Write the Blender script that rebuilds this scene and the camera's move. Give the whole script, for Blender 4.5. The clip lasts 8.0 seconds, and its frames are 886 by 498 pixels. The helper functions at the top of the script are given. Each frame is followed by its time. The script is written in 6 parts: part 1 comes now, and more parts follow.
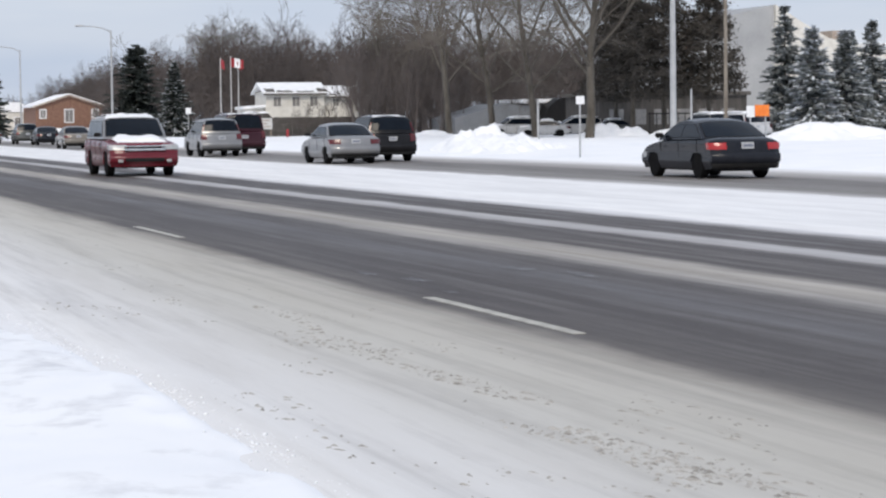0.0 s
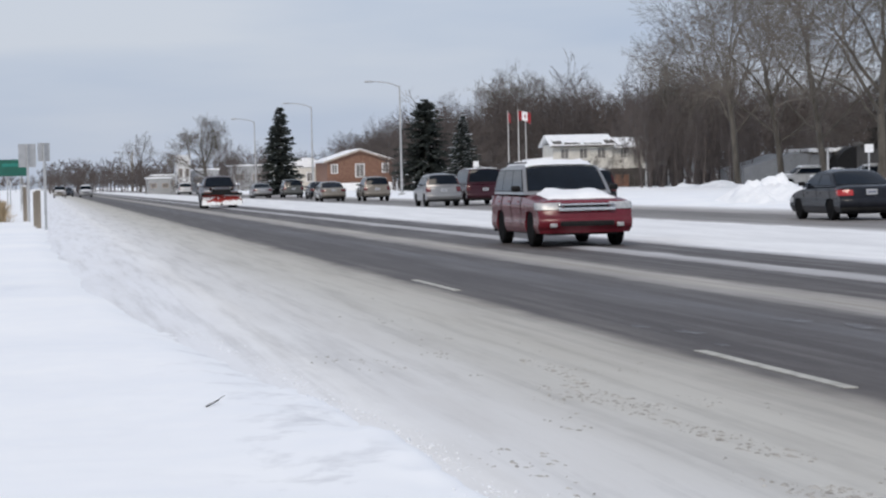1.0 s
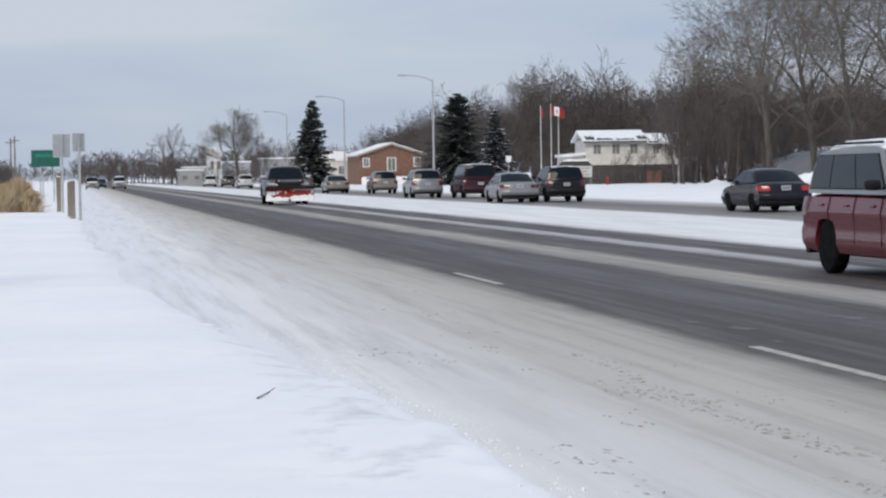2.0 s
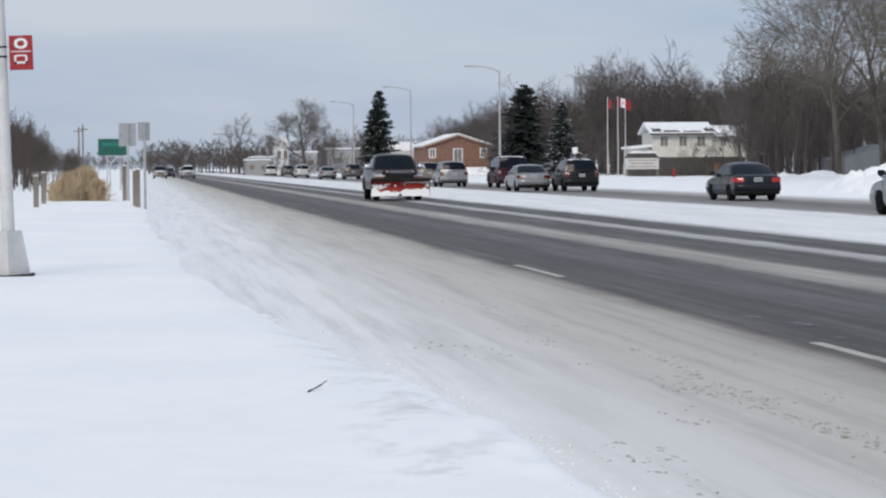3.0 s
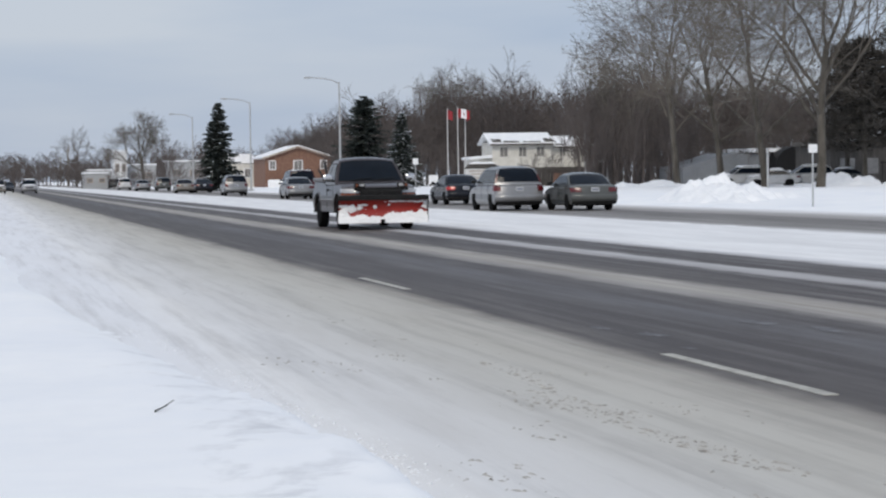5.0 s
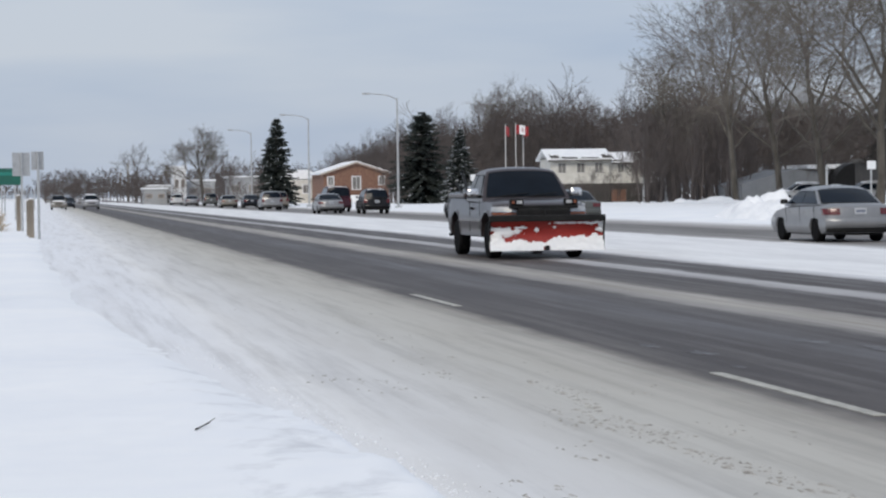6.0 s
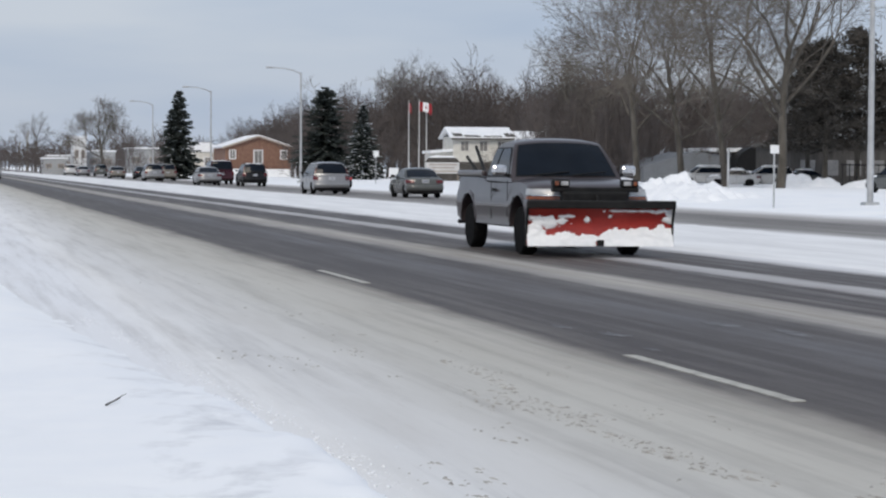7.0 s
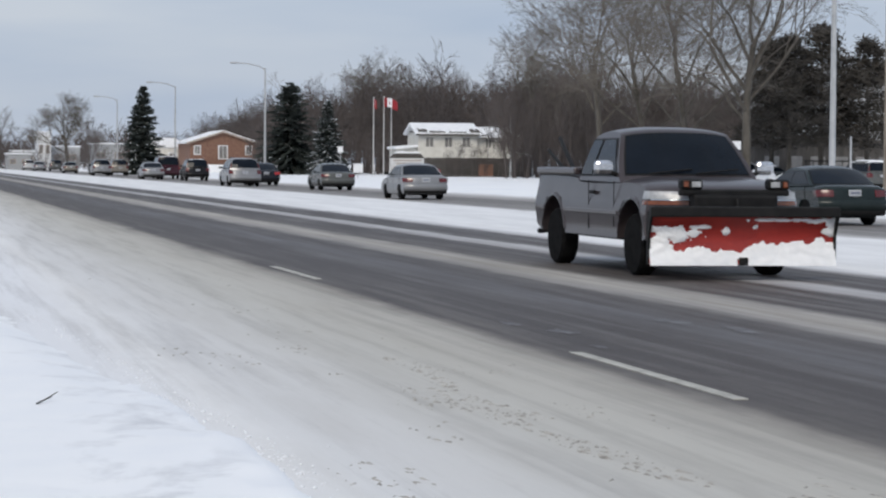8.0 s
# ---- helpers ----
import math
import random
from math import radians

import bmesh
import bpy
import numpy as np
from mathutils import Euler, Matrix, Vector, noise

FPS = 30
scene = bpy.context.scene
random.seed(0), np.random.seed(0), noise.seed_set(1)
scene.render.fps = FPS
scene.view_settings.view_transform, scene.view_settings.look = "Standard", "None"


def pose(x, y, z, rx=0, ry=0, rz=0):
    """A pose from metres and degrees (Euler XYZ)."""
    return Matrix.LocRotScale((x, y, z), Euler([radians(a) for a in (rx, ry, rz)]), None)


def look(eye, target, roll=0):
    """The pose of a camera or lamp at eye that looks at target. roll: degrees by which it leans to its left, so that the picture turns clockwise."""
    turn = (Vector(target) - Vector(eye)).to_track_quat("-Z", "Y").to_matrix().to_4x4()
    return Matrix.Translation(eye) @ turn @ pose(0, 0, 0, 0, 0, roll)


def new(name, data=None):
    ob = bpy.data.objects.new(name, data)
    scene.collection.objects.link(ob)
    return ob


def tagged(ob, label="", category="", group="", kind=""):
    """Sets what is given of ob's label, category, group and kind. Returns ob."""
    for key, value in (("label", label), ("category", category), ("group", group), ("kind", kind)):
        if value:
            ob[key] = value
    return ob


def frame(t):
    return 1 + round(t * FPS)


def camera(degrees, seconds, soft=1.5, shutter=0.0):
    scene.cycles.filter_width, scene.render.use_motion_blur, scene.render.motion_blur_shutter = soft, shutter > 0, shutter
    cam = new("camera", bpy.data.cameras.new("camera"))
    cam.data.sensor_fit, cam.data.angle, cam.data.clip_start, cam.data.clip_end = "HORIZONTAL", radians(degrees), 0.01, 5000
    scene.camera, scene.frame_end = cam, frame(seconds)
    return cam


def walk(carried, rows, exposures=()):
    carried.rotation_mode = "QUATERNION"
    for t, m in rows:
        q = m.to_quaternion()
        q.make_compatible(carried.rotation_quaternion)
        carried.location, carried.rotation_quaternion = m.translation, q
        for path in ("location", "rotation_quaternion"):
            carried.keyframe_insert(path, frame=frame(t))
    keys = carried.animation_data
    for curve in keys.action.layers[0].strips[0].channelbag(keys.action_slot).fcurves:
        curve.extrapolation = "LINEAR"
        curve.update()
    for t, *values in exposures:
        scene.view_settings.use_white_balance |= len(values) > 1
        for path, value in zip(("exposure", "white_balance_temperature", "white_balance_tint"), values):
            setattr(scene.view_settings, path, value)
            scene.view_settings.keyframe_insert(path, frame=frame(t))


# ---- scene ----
cam = camera(21.67, 8.0, soft=2.3)
PATH = [
    (0, (-0.210, -0.757, 1.421), (5.591, 18.352, 0.327), -0.66),
    (0.2, (-0.148, -0.697, 1.417), (5.031, 18.597, 0.446), -0.54),
    (0.5, (-0.056, -0.606, 1.410), (4.200, 18.919, 0.604), -0.75),
    (0.7, (-0.028, -0.594, 1.411), (3.782, 19.030, 0.789), -0.46),
    (1, (0.013, -0.576, 1.412), (3.395, 19.127, 0.809), -1.32),
    (1.2, (0.063, -0.418, 1.396), (3.356, 19.298, 0.741), -1.26),
    (2.3, (-0.137, -0.265, 1.383), (2.886, 19.495, 0.742), -0.58),
    (2.5, (-0.114, -0.297, 1.390), (2.559, 19.513, 0.719), -1.06),
    (3, (-0.000, -0.079, 1.385), (2.559, 19.743, 0.669), -0.46),
    (3.2, (0.014, -0.066, 1.383), (2.571, 19.748, 0.453), -0.80),
    (3.5, (0.035, -0.047, 1.381), (2.884, 19.716, 0.236), -1.29),
    (3.7, (0.008, -0.005, 1.385), (3.286, 19.698, 0.368), -0.75),
    (4, (-0.032, 0.058, 1.390), (3.833, 19.672, 0.790), -1.00),
    (4.2, (-0.056, 0.070, 1.394), (3.979, 19.650, 0.808), -1.22),
    (4.5, (-0.093, 0.089, 1.399), (4.178, 19.616, 0.719), -0.75),
    (4.7, (-0.062, 0.123, 1.397), (4.276, 19.633, 0.650), -0.64),
    (5, (-0.016, 0.175, 1.394), (3.902, 19.777, 0.760), -0.86),
    (5.2, (0.033, 0.283, 1.391), (3.586, 19.959, 0.900), -0.38),
    (6.3, (0.097, 0.290, 1.399), (3.515, 19.990, 0.919), -0.82),
    (6.5, (0.081, 0.446, 1.395), (3.778, 20.096, 0.952), -0.79),
    (6.7, (0.060, 0.471, 1.395), (3.957, 20.082, 0.941), -0.37),
    (7, (0.028, 0.508, 1.396), (4.296, 20.035, 0.703), 0.37),
    (7.2, (0.050, 0.526, 1.395), (4.500, 20.007, 0.580), 0.69),
    (7.5, (0.083, 0.552, 1.393), (4.399, 20.066, 0.644), 0.41),
    (7.7, (0.141, 0.588, 1.393), (4.350, 20.130, 0.756), 0.63),
    (8, (0.227, 0.643, 1.394), (4.779, 20.105, 0.667), 0.43),
]
walk(cam, [(t, look(eye, target, roll)) for t, eye, target, roll in PATH],
     exposures=[(0, 0.23, 6660, 12.5), (0.5, 0.17, 6660, 12.5), (1.0, 0.03, 6600, 12.5), (2.5, -0.01, 6520, 11), (4.5, -0.05, 6540, 11), (8.0, -0.04, 6560, 11)])

# ---- world, sun, exposure ----
scene.view_settings.exposure = 0.0
world = bpy.data.worlds.new("winter_sky")
scene.world = world
world.use_nodes = True
wn, wl = world.node_tree.nodes, world.node_tree.links
wn.clear()
sky = wn.new("ShaderNodeTexSky")
sky.sky_type, sky.sun_disc = "NISHITA", False
sky.sun_elevation, sky.sun_rotation = radians(40), radians(205)
sky.air_density, sky.dust_density, sky.ozone_density = 1.0, 1.6, 1.5
sky_strength = wn.new("ShaderNodeVectorMath")
sky_strength.operation = "SCALE"
sky_strength.inputs["Scale"].default_value = 0.075
wl.new(sky.outputs[0], sky_strength.inputs[0])
wcoord = wn.new("ShaderNodeTexCoord")
wmap = wn.new("ShaderNodeMapping")
wmap.inputs["Scale"].default_value = (2.2, 2.2, 14.0)
wl.new(wcoord.outputs["Generated"], wmap.inputs[0])
clouds = wn.new("ShaderNodeTexNoise")
clouds.inputs["Scale"].default_value, clouds.inputs["Detail"].default_value = 1.5, 5.0
clouds.inputs["Roughness"].default_value = 0.5
wl.new(wmap.outputs[0], clouds.inputs[0])
cover = wn.new("ShaderNodeMapRange")
cover.inputs[1].default_value, cover.inputs[2].default_value = 0.36, 0.66
cover.inputs[3].default_value, cover.inputs[4].default_value = 0.0, 1.0
wl.new(clouds.outputs[0], cover.inputs[0])
grey = wn.new("ShaderNodeMix")
grey.data_type = "RGBA"
grey.inputs[6].default_value = (0.455, 0.550, 0.705, 1)
grey.inputs[7].default_value = (0.605, 0.670, 0.765, 1)
wl.new(cover.outputs[0], grey.inputs[0])
overcast = wn.new("ShaderNodeMix")
overcast.data_type = "RGBA"
overcast.inputs[0].default_value = 0.85
wl.new(sky_strength.outputs[0], overcast.inputs[6])
wl.new(grey.outputs[2], overcast.inputs[7])
back = wn.new("ShaderNodeBackground")
wl.new(overcast.outputs[2], back.inputs[0])
back.inputs[1].default_value = 1.0
wout = wn.new("ShaderNodeOutputWorld")
wl.new(back.outputs[0], wout.inputs[0])

sun_data = bpy.data.lights.new("sun", "SUN")
sun_data.energy, sun_data.angle, sun_data.color = 1.65, radians(25), (1.0, 0.925, 0.80)
sun = new("sun", sun_data)
sun.matrix_world = look((0, 0, 50), (14, 30, 50 - 28))


# ---- materials ----
def surface(name, c1, c2, scale=6.0, rough=0.7, bump=0.1, metal=0.0, coat=0.0, stretch=(1, 1, 1), fine=8.0):
    """Colour between c1 and c2 at two scales, with fine relief."""
    m = bpy.data.materials.new(name)
    m.use_nodes = True
    n, l = m.node_tree.nodes, m.node_tree.links
    b = n["Principled BSDF"]
    tc, mp = n.new("ShaderNodeTexCoord"), n.new("ShaderNodeMapping")
    mp.inputs["Scale"].default_value = stretch
    l.new(tc.outputs["Object"], mp.inputs[0])
    big, small = n.new("ShaderNodeTexNoise"), n.new("ShaderNodeTexNoise")
    for node, s in ((big, scale), (small, scale * fine)):
        node.inputs["Scale"].default_value, node.inputs["Detail"].default_value = s, 4.0
        l.new(mp.outputs[0], node.inputs[0])
    add = n.new("ShaderNodeMath")
    add.operation = "MULTIPLY_ADD"
    add.inputs[1].default_value = 0.35
    l.new(small.outputs[0], add.inputs[0])
    l.new(big.outputs[0], add.inputs[2])
    rng = n.new("ShaderNodeMapRange")
    rng.inputs[1].default_value, rng.inputs[2].default_value = 0.45, 0.9
    l.new(add.outputs[0], rng.inputs[0])
    mix = n.new("ShaderNodeMix")
    mix.data_type = "RGBA"
    mix.inputs[6].default_value, mix.inputs[7].default_value = (*c1, 1), (*c2, 1)
    l.new(rng.outputs[0], mix.inputs[0])
    l.new(mix.outputs[2], b.inputs["Base Color"])
    b.inputs["Roughness"].default_value, b.inputs["Metallic"].default_value = rough, metal
    b.inputs["Coat Weight"].default_value = coat
    if bump:
        bp = n.new("ShaderNodeBump")
        bp.inputs["Strength"].default_value, bp.inputs["Distance"].default_value = bump, 0.03
        l.new(add.outputs[0], bp.inputs["Height"])
        l.new(bp.outputs[0], b.inputs["Normal"])
    return m


def paint(name, c, salt=0.25, rough=0.24, metal=0.0):
    """Car paint with a grey film of road salt that is thicker near the ground."""
    m = surface(name, c, tuple(min(1, v * 1.15 + 0.01) for v in c), 2.0, rough, 0.0, metal, 0.0)
    n, l = m.node_tree.nodes, m.node_tree.links
    b = n["Principled BSDF"]
    b.inputs["Specular IOR Level"].default_value = 0.32
    b.inputs["Coat Weight"].default_value, b.inputs["Coat Roughness"].default_value = 0.28, 0.10
    base = b.inputs["Base Color"].links[0].from_socket
    tc, sep = n.new("ShaderNodeTexCoord"), n.new("ShaderNodeSeparateXYZ")
    l.new(tc.outputs["Object"], sep.inputs[0])
    low = n.new("ShaderNodeMapRange")
    low.inputs[1].default_value, low.inputs[2].default_value = 0.25, 1.1
    low.inputs[3].default_value, low.inputs[4].default_value = salt * 0.9, salt * 0.08
    l.new(sep.outputs[2], low.inputs[0])
    nz = n.new("ShaderNodeTexNoise")
    nz.inputs["Scale"].default_value, nz.inputs["Detail"].default_value = 3.5, 6.0
    l.new(tc.outputs["Object"], nz.inputs[0])
    mul = n.new("ShaderNodeMath")
    mul.operation = "MULTIPLY"
    l.new(low.outputs[0], mul.inputs[0])
    l.new(nz.outputs[0], mul.inputs[1])
    mix = n.new("ShaderNodeMix")
    mix.data_type = "RGBA"
    l.new(mul.outputs[0], mix.inputs[0])
    l.new(base, mix.inputs[6])
    mix.inputs[7].default_value = (0.26, 0.255, 0.25, 1)
    l.new(mix.outputs[2], b.inputs["Base Color"])
    return m


def lamp_glow(name, c, glow, strength):
    m = surface(name, c, c, 8, 0.15, 0, 0, 0.5)
    b = m.node_tree.nodes["Principled BSDF"]
    b.inputs["Emission Color"].default_value = (*glow, 1)
    b.inputs["Emission Strength"].default_value = strength
    return m


M = {}
M["snow"] = surface("snow", (0.86, 0.88, 0.92), (0.93, 0.94, 0.955), 0.5, 0.75, 0.25, fine=14)
M["median"] = surface("trodden_median_snow", (0.70, 0.705, 0.715), (0.88, 0.885, 0.895), 0.9, 0.8, 0.4, stretch=(1.6, 0.12, 1))
M["verge"] = surface("verge_snow", (0.855, 0.88, 0.92), (0.945, 0.955, 0.965), 0.35, 0.78, 0.18, stretch=(1, 0.8, 1), fine=9)


def scour(m):
    """Grey, wind-scoured crust that shows through the snow beside the lane."""
    n, l = m.node_tree.nodes, m.node_tree.links
    b = n["Principled BSDF"]
    base = b.inputs["Base Color"].links[0].from_socket
    tc, mp, nz = n.new("ShaderNodeTexCoord"), n.new("ShaderNodeMapping"), n.new("ShaderNodeTexNoise")
    l.new(tc.outputs["Object"], mp.inputs[0])
    mp.inputs["Scale"].default_value = (1.1, 0.75, 1)
    l.new(mp.outputs[0], nz.inputs[0])
    nz.inputs["Scale"].default_value, nz.inputs["Detail"].default_value, nz.inputs["Roughness"].default_value = 1.5, 9.0, 0.66
    nz.inputs["Distortion"].default_value = 0.4
    cut = n.new("ShaderNodeMapRange")
    cut.inputs[1].default_value, cut.inputs[2].default_value = 0.52, 0.74
    cut.inputs[3].default_value, cut.inputs[4].default_value = 0.0, 0.85
    l.new(nz.outputs[0], cut.inputs[0])
    sep = n.new("ShaderNodeSeparateXYZ")
    l.new(tc.outputs["Object"], sep.inputs[0])
    band = n.new("ShaderNodeValToRGB")
    for i, (at, v) in enumerate(((0.0, 0.0), (0.38, 0.10), (0.62, 1.0), (0.82, 0.7), (0.90, 0.0), (1.0, 0.0))):
        e = band.color_ramp.elements[i] if i < 2 else band.color_ramp.elements.new(at)
        e.position = at
    for e, v in zip(band.color_ramp.elements, (0.0, 0.10, 1.0, 0.7, 0.0, 0.0)):
        e.color = (v, v, v, 1)
    half = n.new("ShaderNodeMath")
    half.operation = "DIVIDE"
    half.inputs[1].default_value = 2.0
    l.new(sep.outputs[0], half.inputs[0])
    l.new(half.outputs[0], band.inputs[0])
    mul = n.new("ShaderNodeMath")
    mul.operation = "MULTIPLY"
    l.new(cut.outputs[0], mul.inputs[0])
    l.new(band.outputs[0], mul.inputs[1])
    mix = n.new("ShaderNodeMix")
    mix.data_type = "RGBA"
    l.new(mul.outputs[0], mix.inputs[0])
    l.new(base, mix.inputs[6])
    mix.inputs[7].default_value = (0.44, 0.45, 0.485, 1)
    l.new(mix.outputs[2], b.inputs["Base Color"])


scour(M["verge"])
M["bank"] = surface("bank_snow", (0.80, 0.82, 0.85), (0.92, 0.93, 0.945), 1.6, 0.8, 0.5)
M["glass"] = surface("tinted_glass", (0.004, 0.007, 0.012), (0.007, 0.011, 0.018), 3, 0.06, 0)
M["glass"].node_tree.nodes["Principled BSDF"].inputs["Specular IOR Level"].default_value = 0.15
M["tyre"] = surface("tyre_rubber", (0.005, 0.005, 0.006), (0.015, 0.015, 0.015), 9, 0.95, 0.2)
M["tyre"].node_tree.nodes["Principled BSDF"].inputs["Specular IOR Level"].default_value = 0.1
M["rim"] = surface("salted_alloy", (0.10, 0.10, 0.105), (0.24, 0.24, 0.245), 9, 0.55, 0.1, 0.3)
M["black"] = surface("black_trim", (0.006, 0.006, 0.007), (0.017, 0.017, 0.017), 7, 0.6, 0.1)
M["black"].node_tree.nodes["Principled BSDF"].inputs["Specular IOR Level"].default_value = 0.2
M["chrome"] = surface("dull_chrome", (0.55, 0.56, 0.58), (0.7, 0.71, 0.73), 8, 0.22, 0, 0.9)
M["tail"] = surface("red_lamp_lens", (0.075, 0.005, 0.007), (0.12, 0.010, 0.012), 12, 0.2, 0, 0, 0.5)
M["tail_lit"] = lamp_glow("lit_brake_lens", (0.30, 0.010, 0.012), (1.0, 0.06, 0.05), 0.08)
M["head"] = surface("headlamp_glass", (0.30, 0.31, 0.32), (0.55, 0.56, 0.57), 14, 0.35, 0, 0.2, 0.15)
M["amber"] = surface("amber_lens", (0.16, 0.040, 0.012), (0.24, 0.065, 0.02), 12, 0.25, 0, 0, 0.4)
M["plate"] = surface("plate_white", (0.42, 0.44, 0.47), (0.55, 0.57, 0.6), 12, 0.5, 0)
M["bars"] = surface("plate_bars", (0.16, 0.18, 0.24), (0.2, 0.22, 0.28), 12, 0.5, 0)
M["galv"] = surface("galvanised_steel", (0.36, 0.37, 0.38), (0.50, 0.51, 0.52), 2.5, 0.5, 0.1, 0.4)
M["pale_steel"] = surface("pale_painted_steel", (0.50, 0.50, 0.50), (0.64, 0.64, 0.635), 2.5, 0.55, 0.08)
M["wood"] = surface("weathered_wood", (0.13, 0.11, 0.09), (0.27, 0.24, 0.20), 4, 0.85, 0.4, stretch=(1, 1, 0.15))
M["bark"] = surface("grey_bark", (0.050, 0.044, 0.036), (0.120, 0.108, 0.092), 2.2, 0.9, 0.5, stretch=(1, 1, 0.3))
M["crown"] = surface("grey_twigs", (0.080, 0.070, 0.060), (0.165, 0.148, 0.128), 0.5, 0.9, 0)
M["twig"] = surface("dark_twigs", (0.064, 0.053, 0.050), (0.122, 0.103, 0.096), 1.1, 0.9, 0)
M["needles"] = surface("spruce_needles", (0.018, 0.026, 0.025), (0.058, 0.070, 0.062), 1.2, 0.8, 0)
M["pine"] = surface("pine_needles", (0.030, 0.028, 0.025), (0.080, 0.070, 0.060), 0.8, 0.85, 0)
M["frosted"] = surface("frosted_needles", (0.09, 0.105, 0.105), (0.26, 0.28, 0.285), 2.2, 0.85, 0)
M["frost"] = surface("branch_snow", (0.62, 0.66, 0.72), (0.80, 0.83, 0.86), 1.5, 0.8, 0.2)
M["reed"] = surface("dry_grass", (0.30, 0.225, 0.14), (0.52, 0.41, 0.27), 2.0, 0.9, 0, stretch=(1, 1, 0.3))
M["brush"] = surface("bare_brush", (0.045, 0.036, 0.032), (0.10, 0.08, 0.068), 1.0, 0.9, 0)
M["brick"] = surface("brown_brick", (0.16, 0.085, 0.060), (0.25, 0.14, 0.10), 3, 0.85, 0.3, fine=12)
M["siding"] = surface("cream_siding", (0.55, 0.53, 0.48), (0.70, 0.685, 0.64), 1.5, 0.7, 0.1)
M["white"] = surface("white_paint", (0.70, 0.71, 0.72), (0.80, 0.81, 0.82), 2, 0.6, 0.05)
M["trim"] = surface("brown_trim", (0.30, 0.24, 0.20), (0.42, 0.36, 0.31), 3, 0.7, 0.05)
M["roof"] = surface("dark_shingle", (0.06, 0.055, 0.05), (0.12, 0.11, 0.10), 4, 0.9, 0.3)
M["window"] = surface("window_glass", (0.14, 0.14, 0.14), (0.26, 0.25, 0.24), 1, 0.08, 0, 0, 0.3)
M["fence"] = surface("grey_fence_wood", (0.04, 0.037, 0.035), (0.09, 0.082, 0.075), 2, 0.9, 0.2, stretch=(1, 1, 0.2))
M["dark_concrete"] = surface("stained_concrete", (0.15, 0.16, 0.17), (0.24, 0.25, 0.265), 0.3, 0.85, 0.1, fine=20)
M["concrete"] = surface("grey_concrete", (0.30, 0.31, 0.32), (0.42, 0.43, 0.44), 0.3, 0.85, 0.1, fine=20)
M["red"] = surface("red_sheet", (0.26, 0.010, 0.016), (0.34, 0.02, 0.026), 4, 0.5, 0)
M["green"] = surface("green_sign_sheet", (0.003, 0.075, 0.055), (0.006, 0.11, 0.08), 4, 0.4, 0)
M["tealmark"] = surface("faded_teal", (0.006, 0.16, 0.125), (0.01, 0.20, 0.16), 4, 0.5, 0)
M["orange"] = surface("orange_sheet", (0.75, 0.16, 0.02), (0.85, 0.24, 0.04), 4, 0.6, 0)
M["dirt"] = surface("dirty_slush", (0.24, 0.225, 0.20), (0.52, 0.50, 0.47), 9, 0.9, 0.6)


